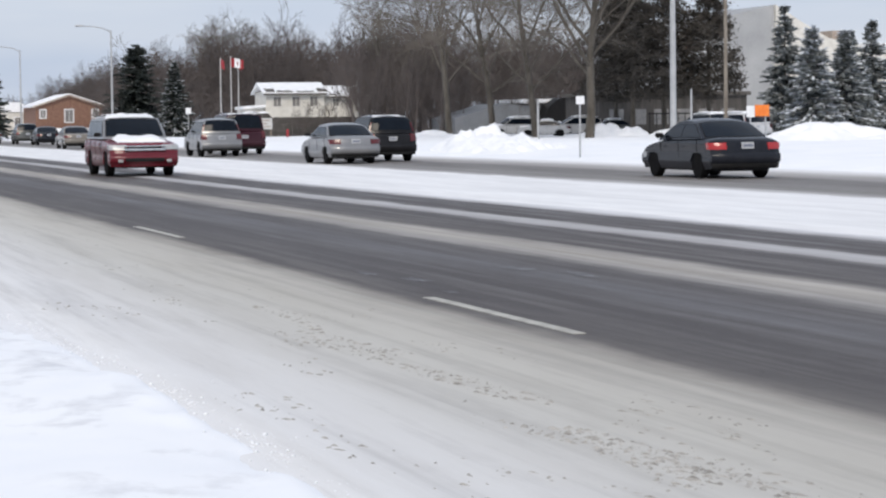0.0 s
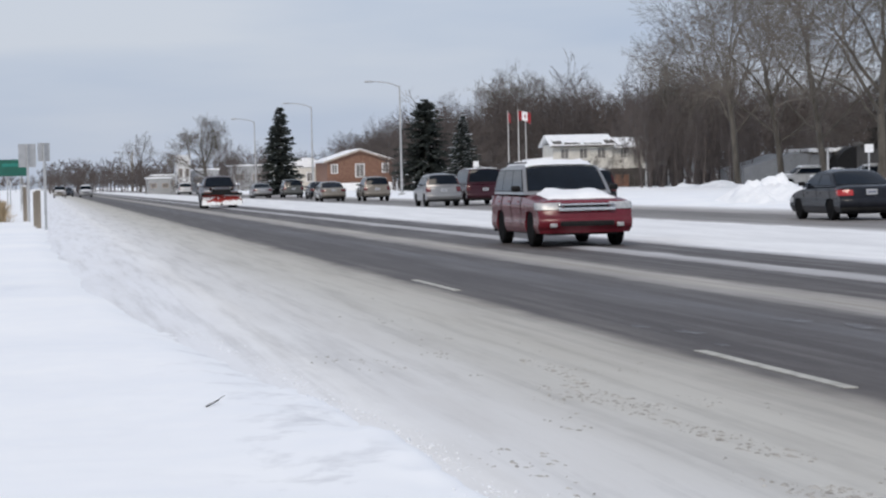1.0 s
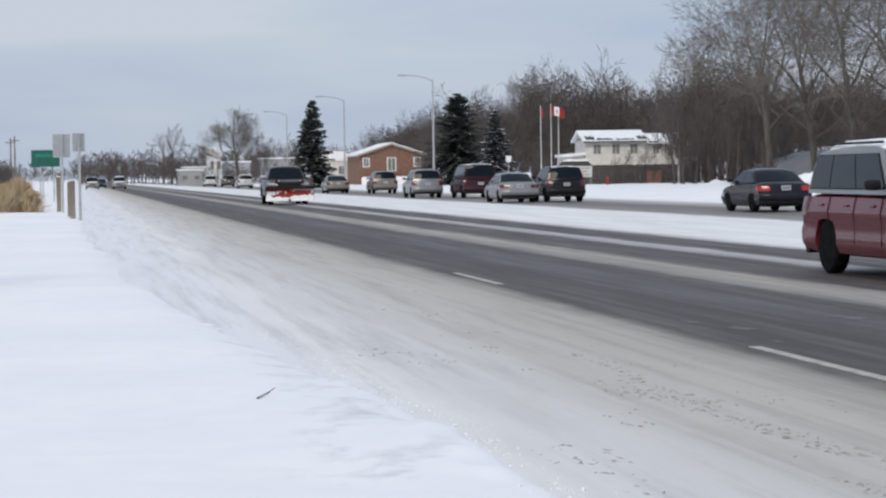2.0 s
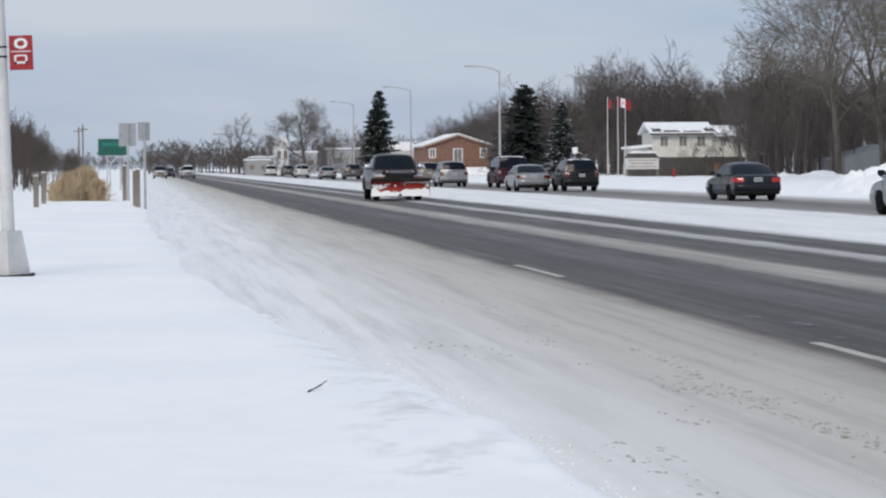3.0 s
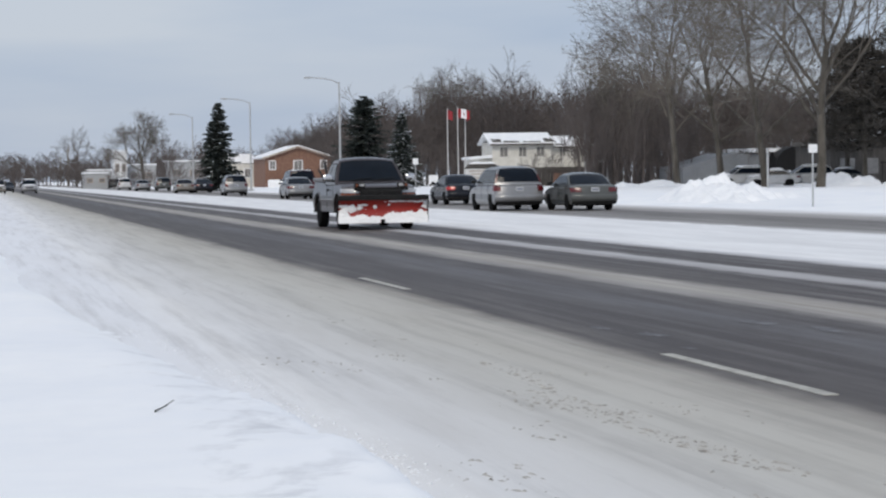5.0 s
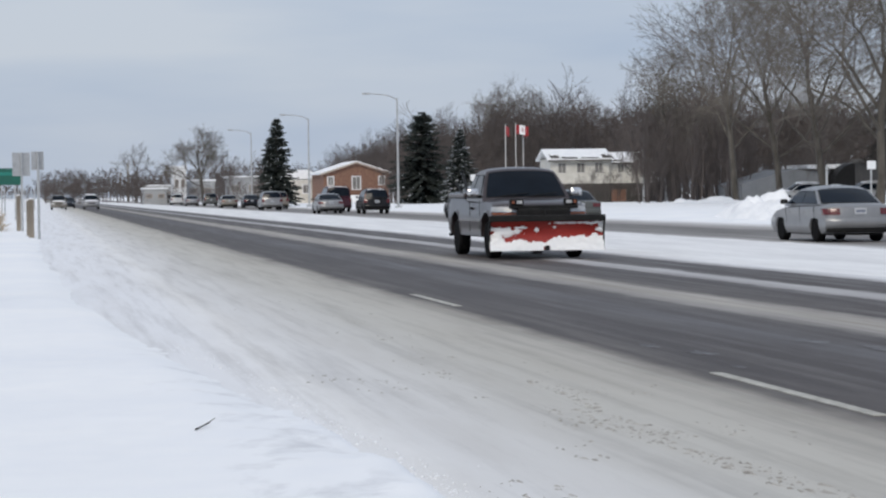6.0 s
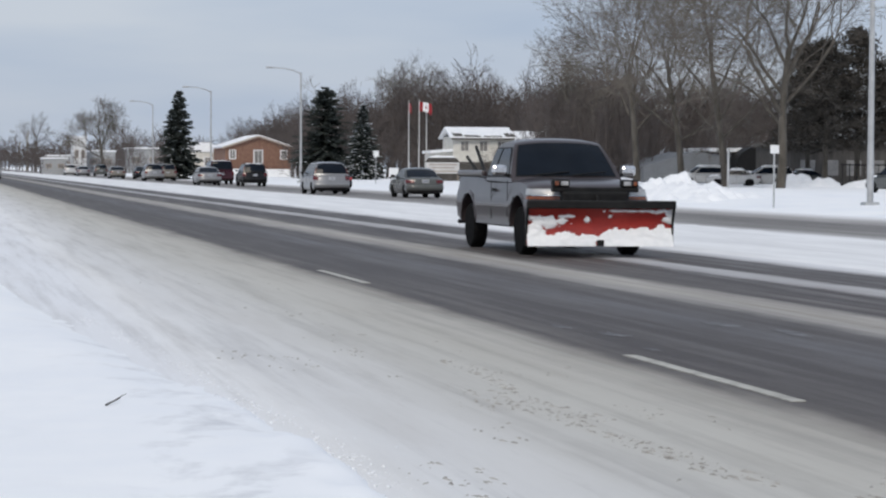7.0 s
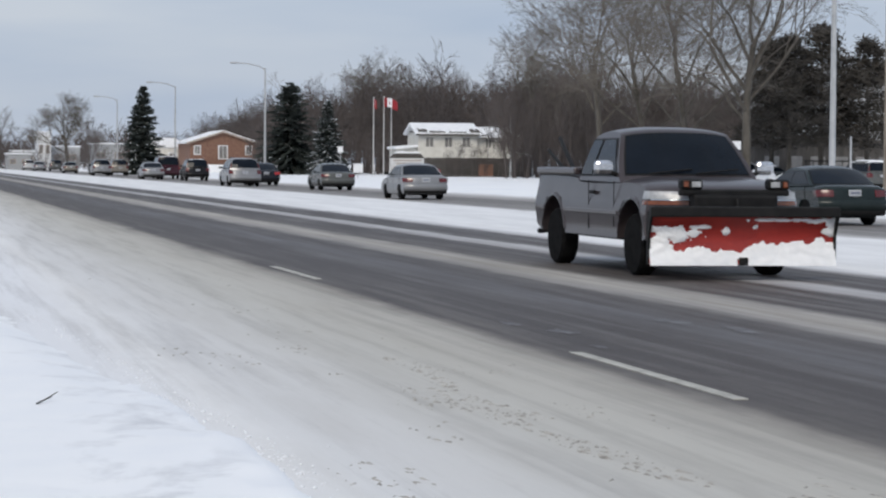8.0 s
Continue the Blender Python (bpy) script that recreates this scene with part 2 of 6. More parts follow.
def road_material():
    """Asphalt with snow that lies in long streaks beside the wheel tracks. x runs across the road, y along it."""
    m = bpy.data.materials.new("wintry_asphalt")
    m.use_nodes = True
    n, l = m.node_tree.nodes, m.node_tree.links
    b = n["Principled BSDF"]
    tc = n.new("ShaderNodeTexCoord")

    def noise_of(scale, stretch, detail=5.0, rough=0.55):
        mp, t = n.new("ShaderNodeMapping"), n.new("ShaderNodeTexNoise")
        mp.inputs["Scale"].default_value = stretch
        l.new(tc.outputs["Object"], mp.inputs[0])
        l.new(mp.outputs[0], t.inputs[0])
        t.inputs["Scale"].default_value, t.inputs["Detail"].default_value = scale, detail
        t.inputs["Roughness"].default_value = rough
        return t.outputs[0]

    def math_of(op, a, c, d=0.0, clamp=False):
        t = n.new("ShaderNodeMath")
        t.operation, t.use_clamp = op, clamp
        for i, v in enumerate((a, c, d)):
            if isinstance(v, (int, float)):
                t.inputs[i].default_value = v
            else:
                l.new(v, t.inputs[i])
        return t.outputs[0]

    sep = n.new("ShaderNodeSeparateXYZ")
    l.new(tc.outputs["Object"], sep.inputs[0])
    wander = noise_of(0.12, (1, 0.6, 1), 4)
    ragged = noise_of(1.6, (1, 0.35, 1), 6, 0.6)
    x = math_of("MULTIPLY_ADD", math_of("SUBTRACT", wander, 0.5), 0.35, sep.outputs[0])
    x = math_of("MULTIPLY_ADD", math_of("SUBTRACT", ragged, 0.5), 0.34, x)
    across = math_of("DIVIDE", x, 30.0)
    ramp = n.new("ShaderNodeValToRGB")
    stops = COVER
    for i, (at, v) in enumerate(stops):
        e = ramp.color_ramp.elements[i] if i < 2 else ramp.color_ramp.elements.new(at / 30)
        e.position = at / 30
    for e, (at, v) in zip(ramp.color_ramp.elements, stops):
        e.color = (v, v, v, 1)
    l.new(across, ramp.inputs[0])
    streak = noise_of(2.2, (2.2, 0.06, 1), 6, 0.65)
    fleck = noise_of(5.0, (1.5, 0.5, 1), 6, 0.7)
    amount = math_of("MULTIPLY_ADD", math_of("SUBTRACT", streak, 0.5), 1.05, ramp.outputs[0])
    amount = math_of("MULTIPLY_ADD", math_of("SUBTRACT", fleck, 0.5), 0.22, amount, True)
    tone = n.new("ShaderNodeValToRGB")
    for i, (at, c) in enumerate(TONE):
        e = tone.color_ramp.elements[i] if i < 2 else tone.color_ramp.elements.new(at / 30)
        e.position = at / 30
    for e, (at, c) in zip(tone.color_ramp.elements, TONE):
        e.color = (*c, 1)
    l.new(across, tone.inputs[0])
    soil = noise_of(0.9, (1.9, 0.14, 1), 8, 0.68)
    dirty = n.new("ShaderNodeMix")
    dirty.data_type, dirty.blend_type = "RGBA", "MULTIPLY"
    fade = n.new("ShaderNodeMapRange")
    fade.inputs[1].default_value, fade.inputs[2].default_value = 0.44, 0.68
    fade.inputs[3].default_value, fade.inputs[4].default_value = 0.0, 0.42
    l.new(soil, fade.inputs[0])
    l.new(fade.outputs[0], dirty.inputs[0])
    l.new(tone.outputs[0], dirty.inputs[6])
    dirty.inputs[7].default_value = (0.76, 0.74, 0.715, 1)
    tar = n.new("ShaderNodeMix")
    tar.data_type = "RGBA"
    l.new(noise_of(40, (1, 1, 1), 3), tar.inputs[0])
    tar.inputs[6].default_value, tar.inputs[7].default_value = (0.038, 0.031, 0.029, 1), (0.078, 0.065, 0.060, 1)
    mix = n.new("ShaderNodeMix")
    mix.data_type = "RGBA"
    l.new(amount, mix.inputs[0])
    l.new(tar.outputs[2], mix.inputs[6])
    l.new(dirty.outputs[2], mix.inputs[7])
    l.new(mix.outputs[2], b.inputs["Base Color"])
    l.new(math_of("MULTIPLY_ADD", amount, 0.25, 0.55), b.inputs["Roughness"])
    b.inputs["Specular IOR Level"].default_value = 0.2
    bp = n.new("ShaderNodeBump")
    bp.inputs["Strength"].default_value, bp.inputs["Distance"].default_value = 0.35, 0.02
    l.new(math_of("ADD", soil, fleck), bp.inputs["Height"])
    l.new(bp.outputs[0], b.inputs["Normal"])
    return m


# How much snow covers the road, and its colour, by metres across.
COVER = [(0.0, 1.0), (4.5, 0.97), (4.82, 0.74), (5.02, 0.10), (6.2, 0.02), (6.6, 0.20), (7.05, 0.22), (7.3, 0.05), (7.65, 0.12), (7.9, 0.66), (8.55, 0.74), (8.9, 0.10),
         (10.15, 0.03), (10.35, 0.66), (10.8, 0.74), (11.0, 0.05), (12.1, 0.06), (12.5, 0.80), (12.8, 0.97), (18.6, 0.97), (19.2, 0.60), (19.9, 0.34), (20.7, 0.42), (21.4, 0.28),
         (23.4, 0.24), (24.2, 0.55), (25.4, 0.66), (27.0, 0.98)]
TONE = [(0.0, (0.84, 0.86, 0.90)), (1.5, (0.80, 0.81, 0.835)), (1.98, (0.80, 0.80, 0.80)), (2.12, (0.745, 0.745, 0.745)), (2.3, (0.70, 0.70, 0.70)), (2.7, (0.66, 0.655, 0.645)), (3.4, (0.555, 0.545, 0.515)), (4.0, (0.52, 0.505, 0.465)), (4.9, (0.42, 0.40, 0.365)), (6.9, (0.32, 0.335, 0.365)),
        (8.3, (0.50, 0.475, 0.435)), (10.5, (0.58, 0.58, 0.59)), (12.6, (0.72, 0.73, 0.75)), (14.5, (0.84, 0.85, 0.87)), (18.0, (0.82, 0.83, 0.85)), (20.0, (0.52, 0.51, 0.50)),
        (25.0, (0.56, 0.55, 0.54)), (27.6, (0.82, 0.83, 0.85))]
M["road"] = road_material()


# ---- building helpers ----
def mesh_of(name, verts, faces, material, smooth=False):
    me = bpy.data.meshes.new(name)
    me.from_pydata([tuple(v) for v in verts], [], [tuple(f) for f in faces])
    me.materials.append(material)
    if smooth:
        me.polygons.foreach_set("use_smooth", [True] * len(me.polygons))
    me.update()
    return me


def part(name, bm, material, parent, label="", smooth=False):
    """Links a bmesh, or a ready mesh, as one mesh object under a thing or a part."""
    if isinstance(bm, bpy.types.Mesh):
        me = bm
    else:
        me = bpy.data.meshes.new(name)
        bmesh.ops.recalc_face_normals(bm, faces=bm.faces)
        bm.to_mesh(me)
        bm.free()
        me.materials.append(material)
        if smooth:
            me.polygons.foreach_set("use_smooth", [True] * len(me.polygons))
            me.set_sharp_from_angle(angle=radians(38))
    ob = new(name, me)
    ob.parent = parent
    if label:
        tagged(ob, label)
    return ob


def thing(name, label, category, m=None, group="", kind=""):
    ob = new(name)
    if m is not None:
        ob.matrix_basis = m
    return tagged(ob, label, category, group, kind)


def box(bm, x0, x1, y0, y1, z0, z1, bevel=0.0):
    r = bmesh.ops.create_cube(bm, size=1)
    vs = r["verts"]
    for v in vs:
        v.co = Vector(((x0 + x1) / 2 + v.co.x * (x1 - x0), (y0 + y1) / 2 + v.co.y * (y1 - y0), (z0 + z1) / 2 + v.co.z * (z1 - z0)))
    if bevel:
        es = list({e for v in vs for e in v.link_edges})
        bmesh.ops.bevel(bm, geom=es, offset=bevel, segments=2, affect="EDGES", profile=0.5)
    return bm


def boxed(*a, bevel=0.0):
    return box(bmesh.new(), *a, bevel=bevel)


def rod(bm, p0, p1, r0, r1, n=8):
    p0, p1 = Vector(p0), Vector(p1)
    d = p1 - p0
    r = bmesh.ops.create_cone(bm, segments=n, radius1=r0, radius2=r1, depth=d.length, cap_ends=True)
    m = Matrix.Translation((p0 + p1) / 2) @ d.to_track_quat("Z", "Y").to_matrix().to_4x4()
    bmesh.ops.transform(bm, matrix=m, verts=r["verts"])
    return bm


def rodded(*a, n=8):
    return rod(bmesh.new(), *a, n=n)


def slab(points, depth):
    """A polygon of (x, z) points, standing up, depth thick along y."""
    bm = bmesh.new()
    f = [bm.verts.new((x, 0, z)) for x, z in points]
    k = [bm.verts.new((x, depth, z)) for x, z in points]
    bm.faces.new(f)
    bm.faces.new(k[::-1])
    for i in range(len(points)):
        j = (i + 1) % len(points)
        bm.faces.new((f[j], f[i], k[i], k[j]))
    return bm


# ---- ground and road ----
def bump_at(x, y, s):
    return noise.noise((x * s, y * s, 3.7))


def near_edge(y):
    """Where the trodden snow of the verge ends and the ploughed lane begins."""
    e = 1.93
    if y > 12:
        e = 1.93 - 0.059 * (y - 12) if y < 30 else max(0.3, 0.86 - 0.018 * (y - 30))
    return e + 0.12 * bump_at(0, y, 0.35) + 0.03 * bump_at(5, y, 1.6)


def ground_height(x, y):
    if x < 2.6:
        e = near_edge(y)
        d = e - x
        if d < -0.15:
            return -0.06
        rise = min(1.0, max(0.0, (d + 0.15) / 0.8))
        rise = rise * rise * (3 - 2 * rise)
        close = max(0.0, min(1.0, (17 - y) / 5))
        lip = 0.060 + 0.06 * bump_at(2.0, y, 0.6) + 0.03 * bump_at(x * 1.5, y, 2.2) + 0.018 * bump_at(x, y, 7.0)
        ridge = close * math.exp(-((d - 0.10) / (0.09 if d < 0.10 else 0.26)) ** 2) * max(0.0, lip)
        soft = 0.030 * bump_at(x, y, 0.55) + 0.010 * bump_at(x * 0.5, y * 2.2, 2.4)
        crust = 0.010 * max(0.0, bump_at(x * 0.45, y * 1.5, 3.1)) * math.exp(-((d - 1.0) / 0.8) ** 2)
        clods = 0.0
        if y < 24 and -0.12 < d < 0.42:
            clods = 0.030 * max(0.0, bump_at(x * 2.4, y, 5.0) + 0.25) * (0.4 + bump_at(x, y, 1.3)) * min(1.0, (0.42 - d) * 5)
        return clods - 0.06 + rise * (0.115 + soft * min(1.0, max(0.0, d - 0.2))) + ridge + crust * min(1.0, max(0.0, d - 0.3))
    if x > 27.2:
        rise = min(1.0, (x - 27.2) / 2.0)
        rough = 0.10 * bump_at(x, y, 0.35) + 0.05 * bump_at(x, y, 1.1) if y < 300 else 0
        return -0.06 + rise * (0.18 + rough)
    return -0.06


def axis_steps(stops):
    out = []
    for a, b, s in stops:
        out += list(np.arange(a, b, s))
    return out + [stops[-1][1]]


gx = axis_steps([(-3000, -400, 650), (-400, -60, 40), (-60, -12, 4), (-12, -3, 0.6), (-3, 0.9, 0.12), (0.9, 2.6, 0.055), (2.6, 27.2, 4.1), (27.2, 34, 0.5), (34, 70, 2.5), (70, 400, 30), (400, 3000, 520)])
gy = axis_steps([(-600, -20, 145), (-20, 4, 3), (4, 22, 0.11), (22, 30, 0.2), (30, 60, 0.4), (60, 130, 1.2), (130, 320, 5), (320, 900, 58), (900, 4400, 500)])
gv = [(x, y, ground_height(x, y)) for y in gy for x in gx]
nx = len(gx)
gf = [(j * nx + i, j * nx + i + 1, (j + 1) * nx + i + 1, (j + 1) * nx + i) for j in range(len(gy) - 1) for i in range(nx - 1)]
ground = new("ground", mesh_of("ground", gv, gf, M["verge"], True))
tagged(ground, "wide snow-covered ground with wind-blown ripples", "snow ground", kind="structure")

ry = axis_steps([(-300, 0, 50), (0, 60, 2), (60, 400, 20), (400, 4000, 300)])
rx = [-0.6, 2, 4, 5.2, 7, 9, 11, 12.6, 16, 19, 21, 23, 25, 27.9]
rv = [(x, y, 0.0) for y in ry for x in rx]
rf = [(j * len(rx) + i, j * len(rx) + i + 1, (j + 1) * len(rx) + i + 1, (j + 1) * len(rx) + i) for j in range(len(ry) - 1) for i in range(len(rx) - 1)]
road = new("road", mesh_of("road", rv, rf, M["road"]))
tagged(road, "wide asphalt road streaked with snow and salt", "road", kind="structure")

# The snow left between the two carriageways, a few centimetres thick.
mv, mf = [], []
mys = axis_steps([(0, 70, 0.5), (70, 200, 4), (200, 1200, 50)])
mxs = [12.75, 12.95, 13.3, 14.0, 14.8, 15.6, 16.4, 17.2, 17.9, 18.4, 18.7]
for y in mys:
    for i, x in enumerate(mxs):
        edge = i in (0, len(mxs) - 1)
        w = 0.22 * bump_at(x, y, 0.4) + 0.10 * bump_at(x, y, 1.4)
        mv.append((x + w * (1 if i < 3 or i > 7 else 0.3), y, -0.01 if edge else 0.035 + 0.02 * bump_at(x, y, 0.9) + 0.012 * bump_at(x, y * 0.2, 3.0)))
k = len(mxs)
mf = [(j * k + i, j * k + i + 1, (j + 1) * k + i + 1, (j + 1) * k + i) for j in range(len(mys) - 1) for i in range(k - 1)]
median = new("median_snow", mesh_of("median_snow", mv, mf, M["median"], True))
tagged(median, "low strip of snow left between the carriageways", "snow", kind="structure")


def lane_dash(y0, y1, x=5.12):
    return boxed(x - 0.05, x + 0.05, y0, y1, -0.01, 0.006)


M["line"] = surface("worn_road_paint", (0.30, 0.29, 0.26), (0.55, 0.54, 0.49), 5, 0.7, 0.1)
lane_line = thing("lane_marking", "worn white dashes along the asphalt lane", "road marking", kind="structure")
for n in range(-1, 2):
    part("dash", lane_dash(13.7 + n * 14.45, 17.2 + n * 14.45), M["line"], lane_line)

# Pale remains of old paint and frozen slush beside the dashes.
M["scrape"] = surface("thin_frozen_scrape", (0.06, 0.058, 0.06), (0.20, 0.20, 0.21), 7, 0.7, 0.1, stretch=(1, 0.4, 1))
rnd = random.Random(21)
for x, y, lx, ly in ((5.42, 20.3, 0.10, 0.30), (5.62, 19.3, 0.13, 0.42), (5.45, 17.7, 0.06, 0.2), (6.95, 20.4, 0.16, 0.5), (7.2, 19.2, 0.12, 0.7)):
    v = [(0, 0, 0.004)]
    for i in range(22):
        a = 2 * math.pi * i / 22
        k = rnd.uniform(0.35, 1.0)
        v.append((lx * k * math.cos(a), ly * k * math.sin(a), 0.003))
    patch = new("slush_patch", mesh_of("slush_patch", v, [(0, 1 + i, 1 + (i + 1) % 22) for i in range(22)], M["scrape"]))
    patch.location = (x, y, 0.001)
    tagged(patch, "thin pale film of frozen slush on the asphalt", "slush patch", "slush patches on the lane")

# Frozen lumps thrown up between the wheel tracks.
rnd = random.Random(4)
lv, lf = [], []
for n in range(4200):
    y = 6 + (12 if n % 9 else 26) * rnd.random() ** 1.4
    if n % 4:
        x = 3.42 + rnd.gauss(0, 0.10 + 0.006 * y) + 0.10 * bump_at(1, y, 0.3)
        if bump_at(x * 4.0, y * 0.7, 1.1) < 0.06:
            continue
        s = 0.003 + 0.018 * rnd.random() ** 3.4
        ln = s * rnd.uniform(1.2, 4.0)
    else:
        x = rnd.choice((2.25, 2.6, 2.9, 3.0, 4.0, 4.3)) + rnd.gauss(0, 0.10)
        if bump_at(x * 3, y * 0.8, 0.9) < 0.18:
            continue
        s = 0.004 + 0.008 * rnd.random()
        ln = s * rnd.uniform(2.0, 6.0)
    b = len(lv)
    a = rnd.uniform(-0.6, 0.6)
    for cx, cy, cz in ((-1, 0, 0), (0, -1, 0), (1, 0, 0), (0, 1, 0), (0.1, 0.1, 0.7)):
        cx, cy = cx * s * rnd.uniform(0.7, 1.3), cy * ln * rnd.uniform(0.7, 1.3)
        lv.append((x + cx * math.cos(a) - cy * math.sin(a), y + cx * math.sin(a) + cy * math.cos(a), cz * min(s, 0.012)))
    lf += [(b, b + 1, b + 4), (b + 1, b + 2, b + 4), (b + 2, b + 3, b + 4), (b + 3, b, b + 4)]
lumps = new("slush_lumps", mesh_of("slush_lumps", lv, lf, M["dirt"]))
tagged(lumps, "scattered frozen lumps of dirty slush on the lane", "slush", kind="stuff")


# The crumbled white seam that the plough left along the edge of the lane.
rnd = random.Random(12)
cv, cf = [], []
for n in range(2200):
    y = 5 + 17 * rnd.random() ** 1.2
    if bump_at(0.7, y, 0.9) + 0.45 * bump_at(3.0, y, 3.0) < -0.12 and n % 5:
        continue
    x = near_edge(y) + 0.02 + rnd.gauss(0, 0.045 + 0.07 * (n % 3 == 0))
    s = 0.002 + 0.010 * rnd.random() ** 4
    z = max(0.0, ground_height(x, y))
    b = len(cv)
    for cx, cy, cz in ((-1, 0, 0.2), (0, -1.3, 0.1), (1, 0, 0.15), (0, 1.3, 0.2), (0.1, 0.1, 1.0), (0, 0, -0.4)):
        cv.append((x + cx * s * rnd.uniform(0.7, 1.4), y + cy * s * rnd.uniform(0.7, 1.6), z + cz * s * rnd.uniform(0.6, 1.2)))
    cf += [(b + i, b + (i + 1) % 4, b + 4) for i in range(4)] + [(b + (i + 1) % 4, b + i, b + 5) for i in range(4)]
crumbs = new("snow_crumbs", mesh_of("snow_crumbs", cv, cf, M["snow"], True))
tagged(crumbs, "seam of crumbled white snow along the lane's edge", "snow", kind="stuff")


def snow_bank(x, y, lx, ly, h, seed, rough=0.42):
    n = 40
    v, f = [], []
    for j in range(n + 1):
        for i in range(n + 1):
            a, c = i / n * 2 - 1, j / n * 2 - 1
            r = min(1.0, math.hypot(a, c))
            p = (1 - r * r) ** 1.0
            w = 1 + 1.1 * rough * noise.noise((a * 2.6 + seed, c * 2.6, seed)) * 2 + rough * noise.noise((a * 7 + seed, c * 7, 0.5))
            v.append((a * lx, c * ly, -0.15 + (h + 0.15) * p * max(0.1, w)))
    f = [(j * (n + 1) + i, j * (n + 1) + i + 1, (j + 1) * (n + 1) + i + 1, (j + 1) * (n + 1) + i) for j in range(n) for i in range(n)]
    ob = new("snow_bank", mesh_of("snow_bank", v, f, M["bank"], True))
    ob.location = (x, y, 0)
    return tagged(ob, "heaped bank of ploughed snow beside the road", "snow bank", "snow banks along the verge")


for b in ((31.6, 98, 2.2, 6, 0.85, 1), (34.2, 103, 2.4, 6, 0.75, 2), (37, 108, 3, 7, 0.40, 3), (30.6, 92, 2.0, 4, 0.35, 15),
          (60, 203, 5, 4, 0.45, 6), (68, 196, 8, 5, 1.0, 7), (67, 173, 4, 4, 0.8, 8), (73, 166, 7, 5, 0.75, 9), (79, 165, 6, 5, 0.7, 11),
          (61, 122, 8, 4, 0.85, 12), (50, 66, 5, 8, 0.5, 13)):
    snow_bank(*b)


# ---- trees ----
def limbs(rng, height, girth, counts, lean=0.0, spread=0.75, first=0.18, droop=0.0, rmin=0.012, reach=1.0):
    """Segments (start, end, radius, radius) of a bare tree that grows by forking."""
    out = []

    def grow(p, d, length, r, level):
        steps = 6 if level == 0 else (5 if level == 1 else (3 if level < 4 else 2))
        pts = [p]
        for s in range(steps):
            jit = Vector((rng.gauss(0, 1), rng.gauss(0, 1), rng.gauss(0, 0.8))) * (0.07 if level == 0 else 0.22)
            d = (d + jit + Vector((0, 0, 0.10 if level else 0.0)) - Vector((0, 0, droop * level))).normalized()
            q = pts[-1] + d * (length / steps)
            ra, rb = r * (1 - 0.75 * s / steps), r * (1 - 0.75 * (s + 1) / steps)
            out.append((pts[-1], q, max(ra, rmin), max(rb, rmin), level))
            pts.append(q)
        if level >= len(counts):
            return
        for c in range(counts[level]):
            lo = first if level == 0 else 0.22
            at = lo + (1 - lo) * (c + rng.random()) / counts[level]
            i = min(int(at * steps), steps - 1)
            base = pts[i].lerp(pts[i + 1], at * steps - i)
            side = Vector((rng.gauss(0, 1), rng.gauss(0, 1), rng.gauss(0, 0.35))).normalized()
            out_d = (d * (1 - spread) * 1.2 + side * spread + Vector((0, 0, 0.35))).normalized()
            if level == 0:
                ln = reach * height * (0.54 - 0.28 * at) * rng.uniform(0.8, 1.15)
            else:
                ln = length * rng.uniform(0.42, 0.68) * (1.1 - 0.4 * at)
            grow(base, out_d, ln, max(rmin, r * (0.32 if level == 0 else 0.46) * (1.05 - 0.55 * at)), level + 1)

    grow(Vector((0, 0, -0.2)), Vector((lean, 0, 1)).normalized(), height * 0.82, girth, 0)
    return out


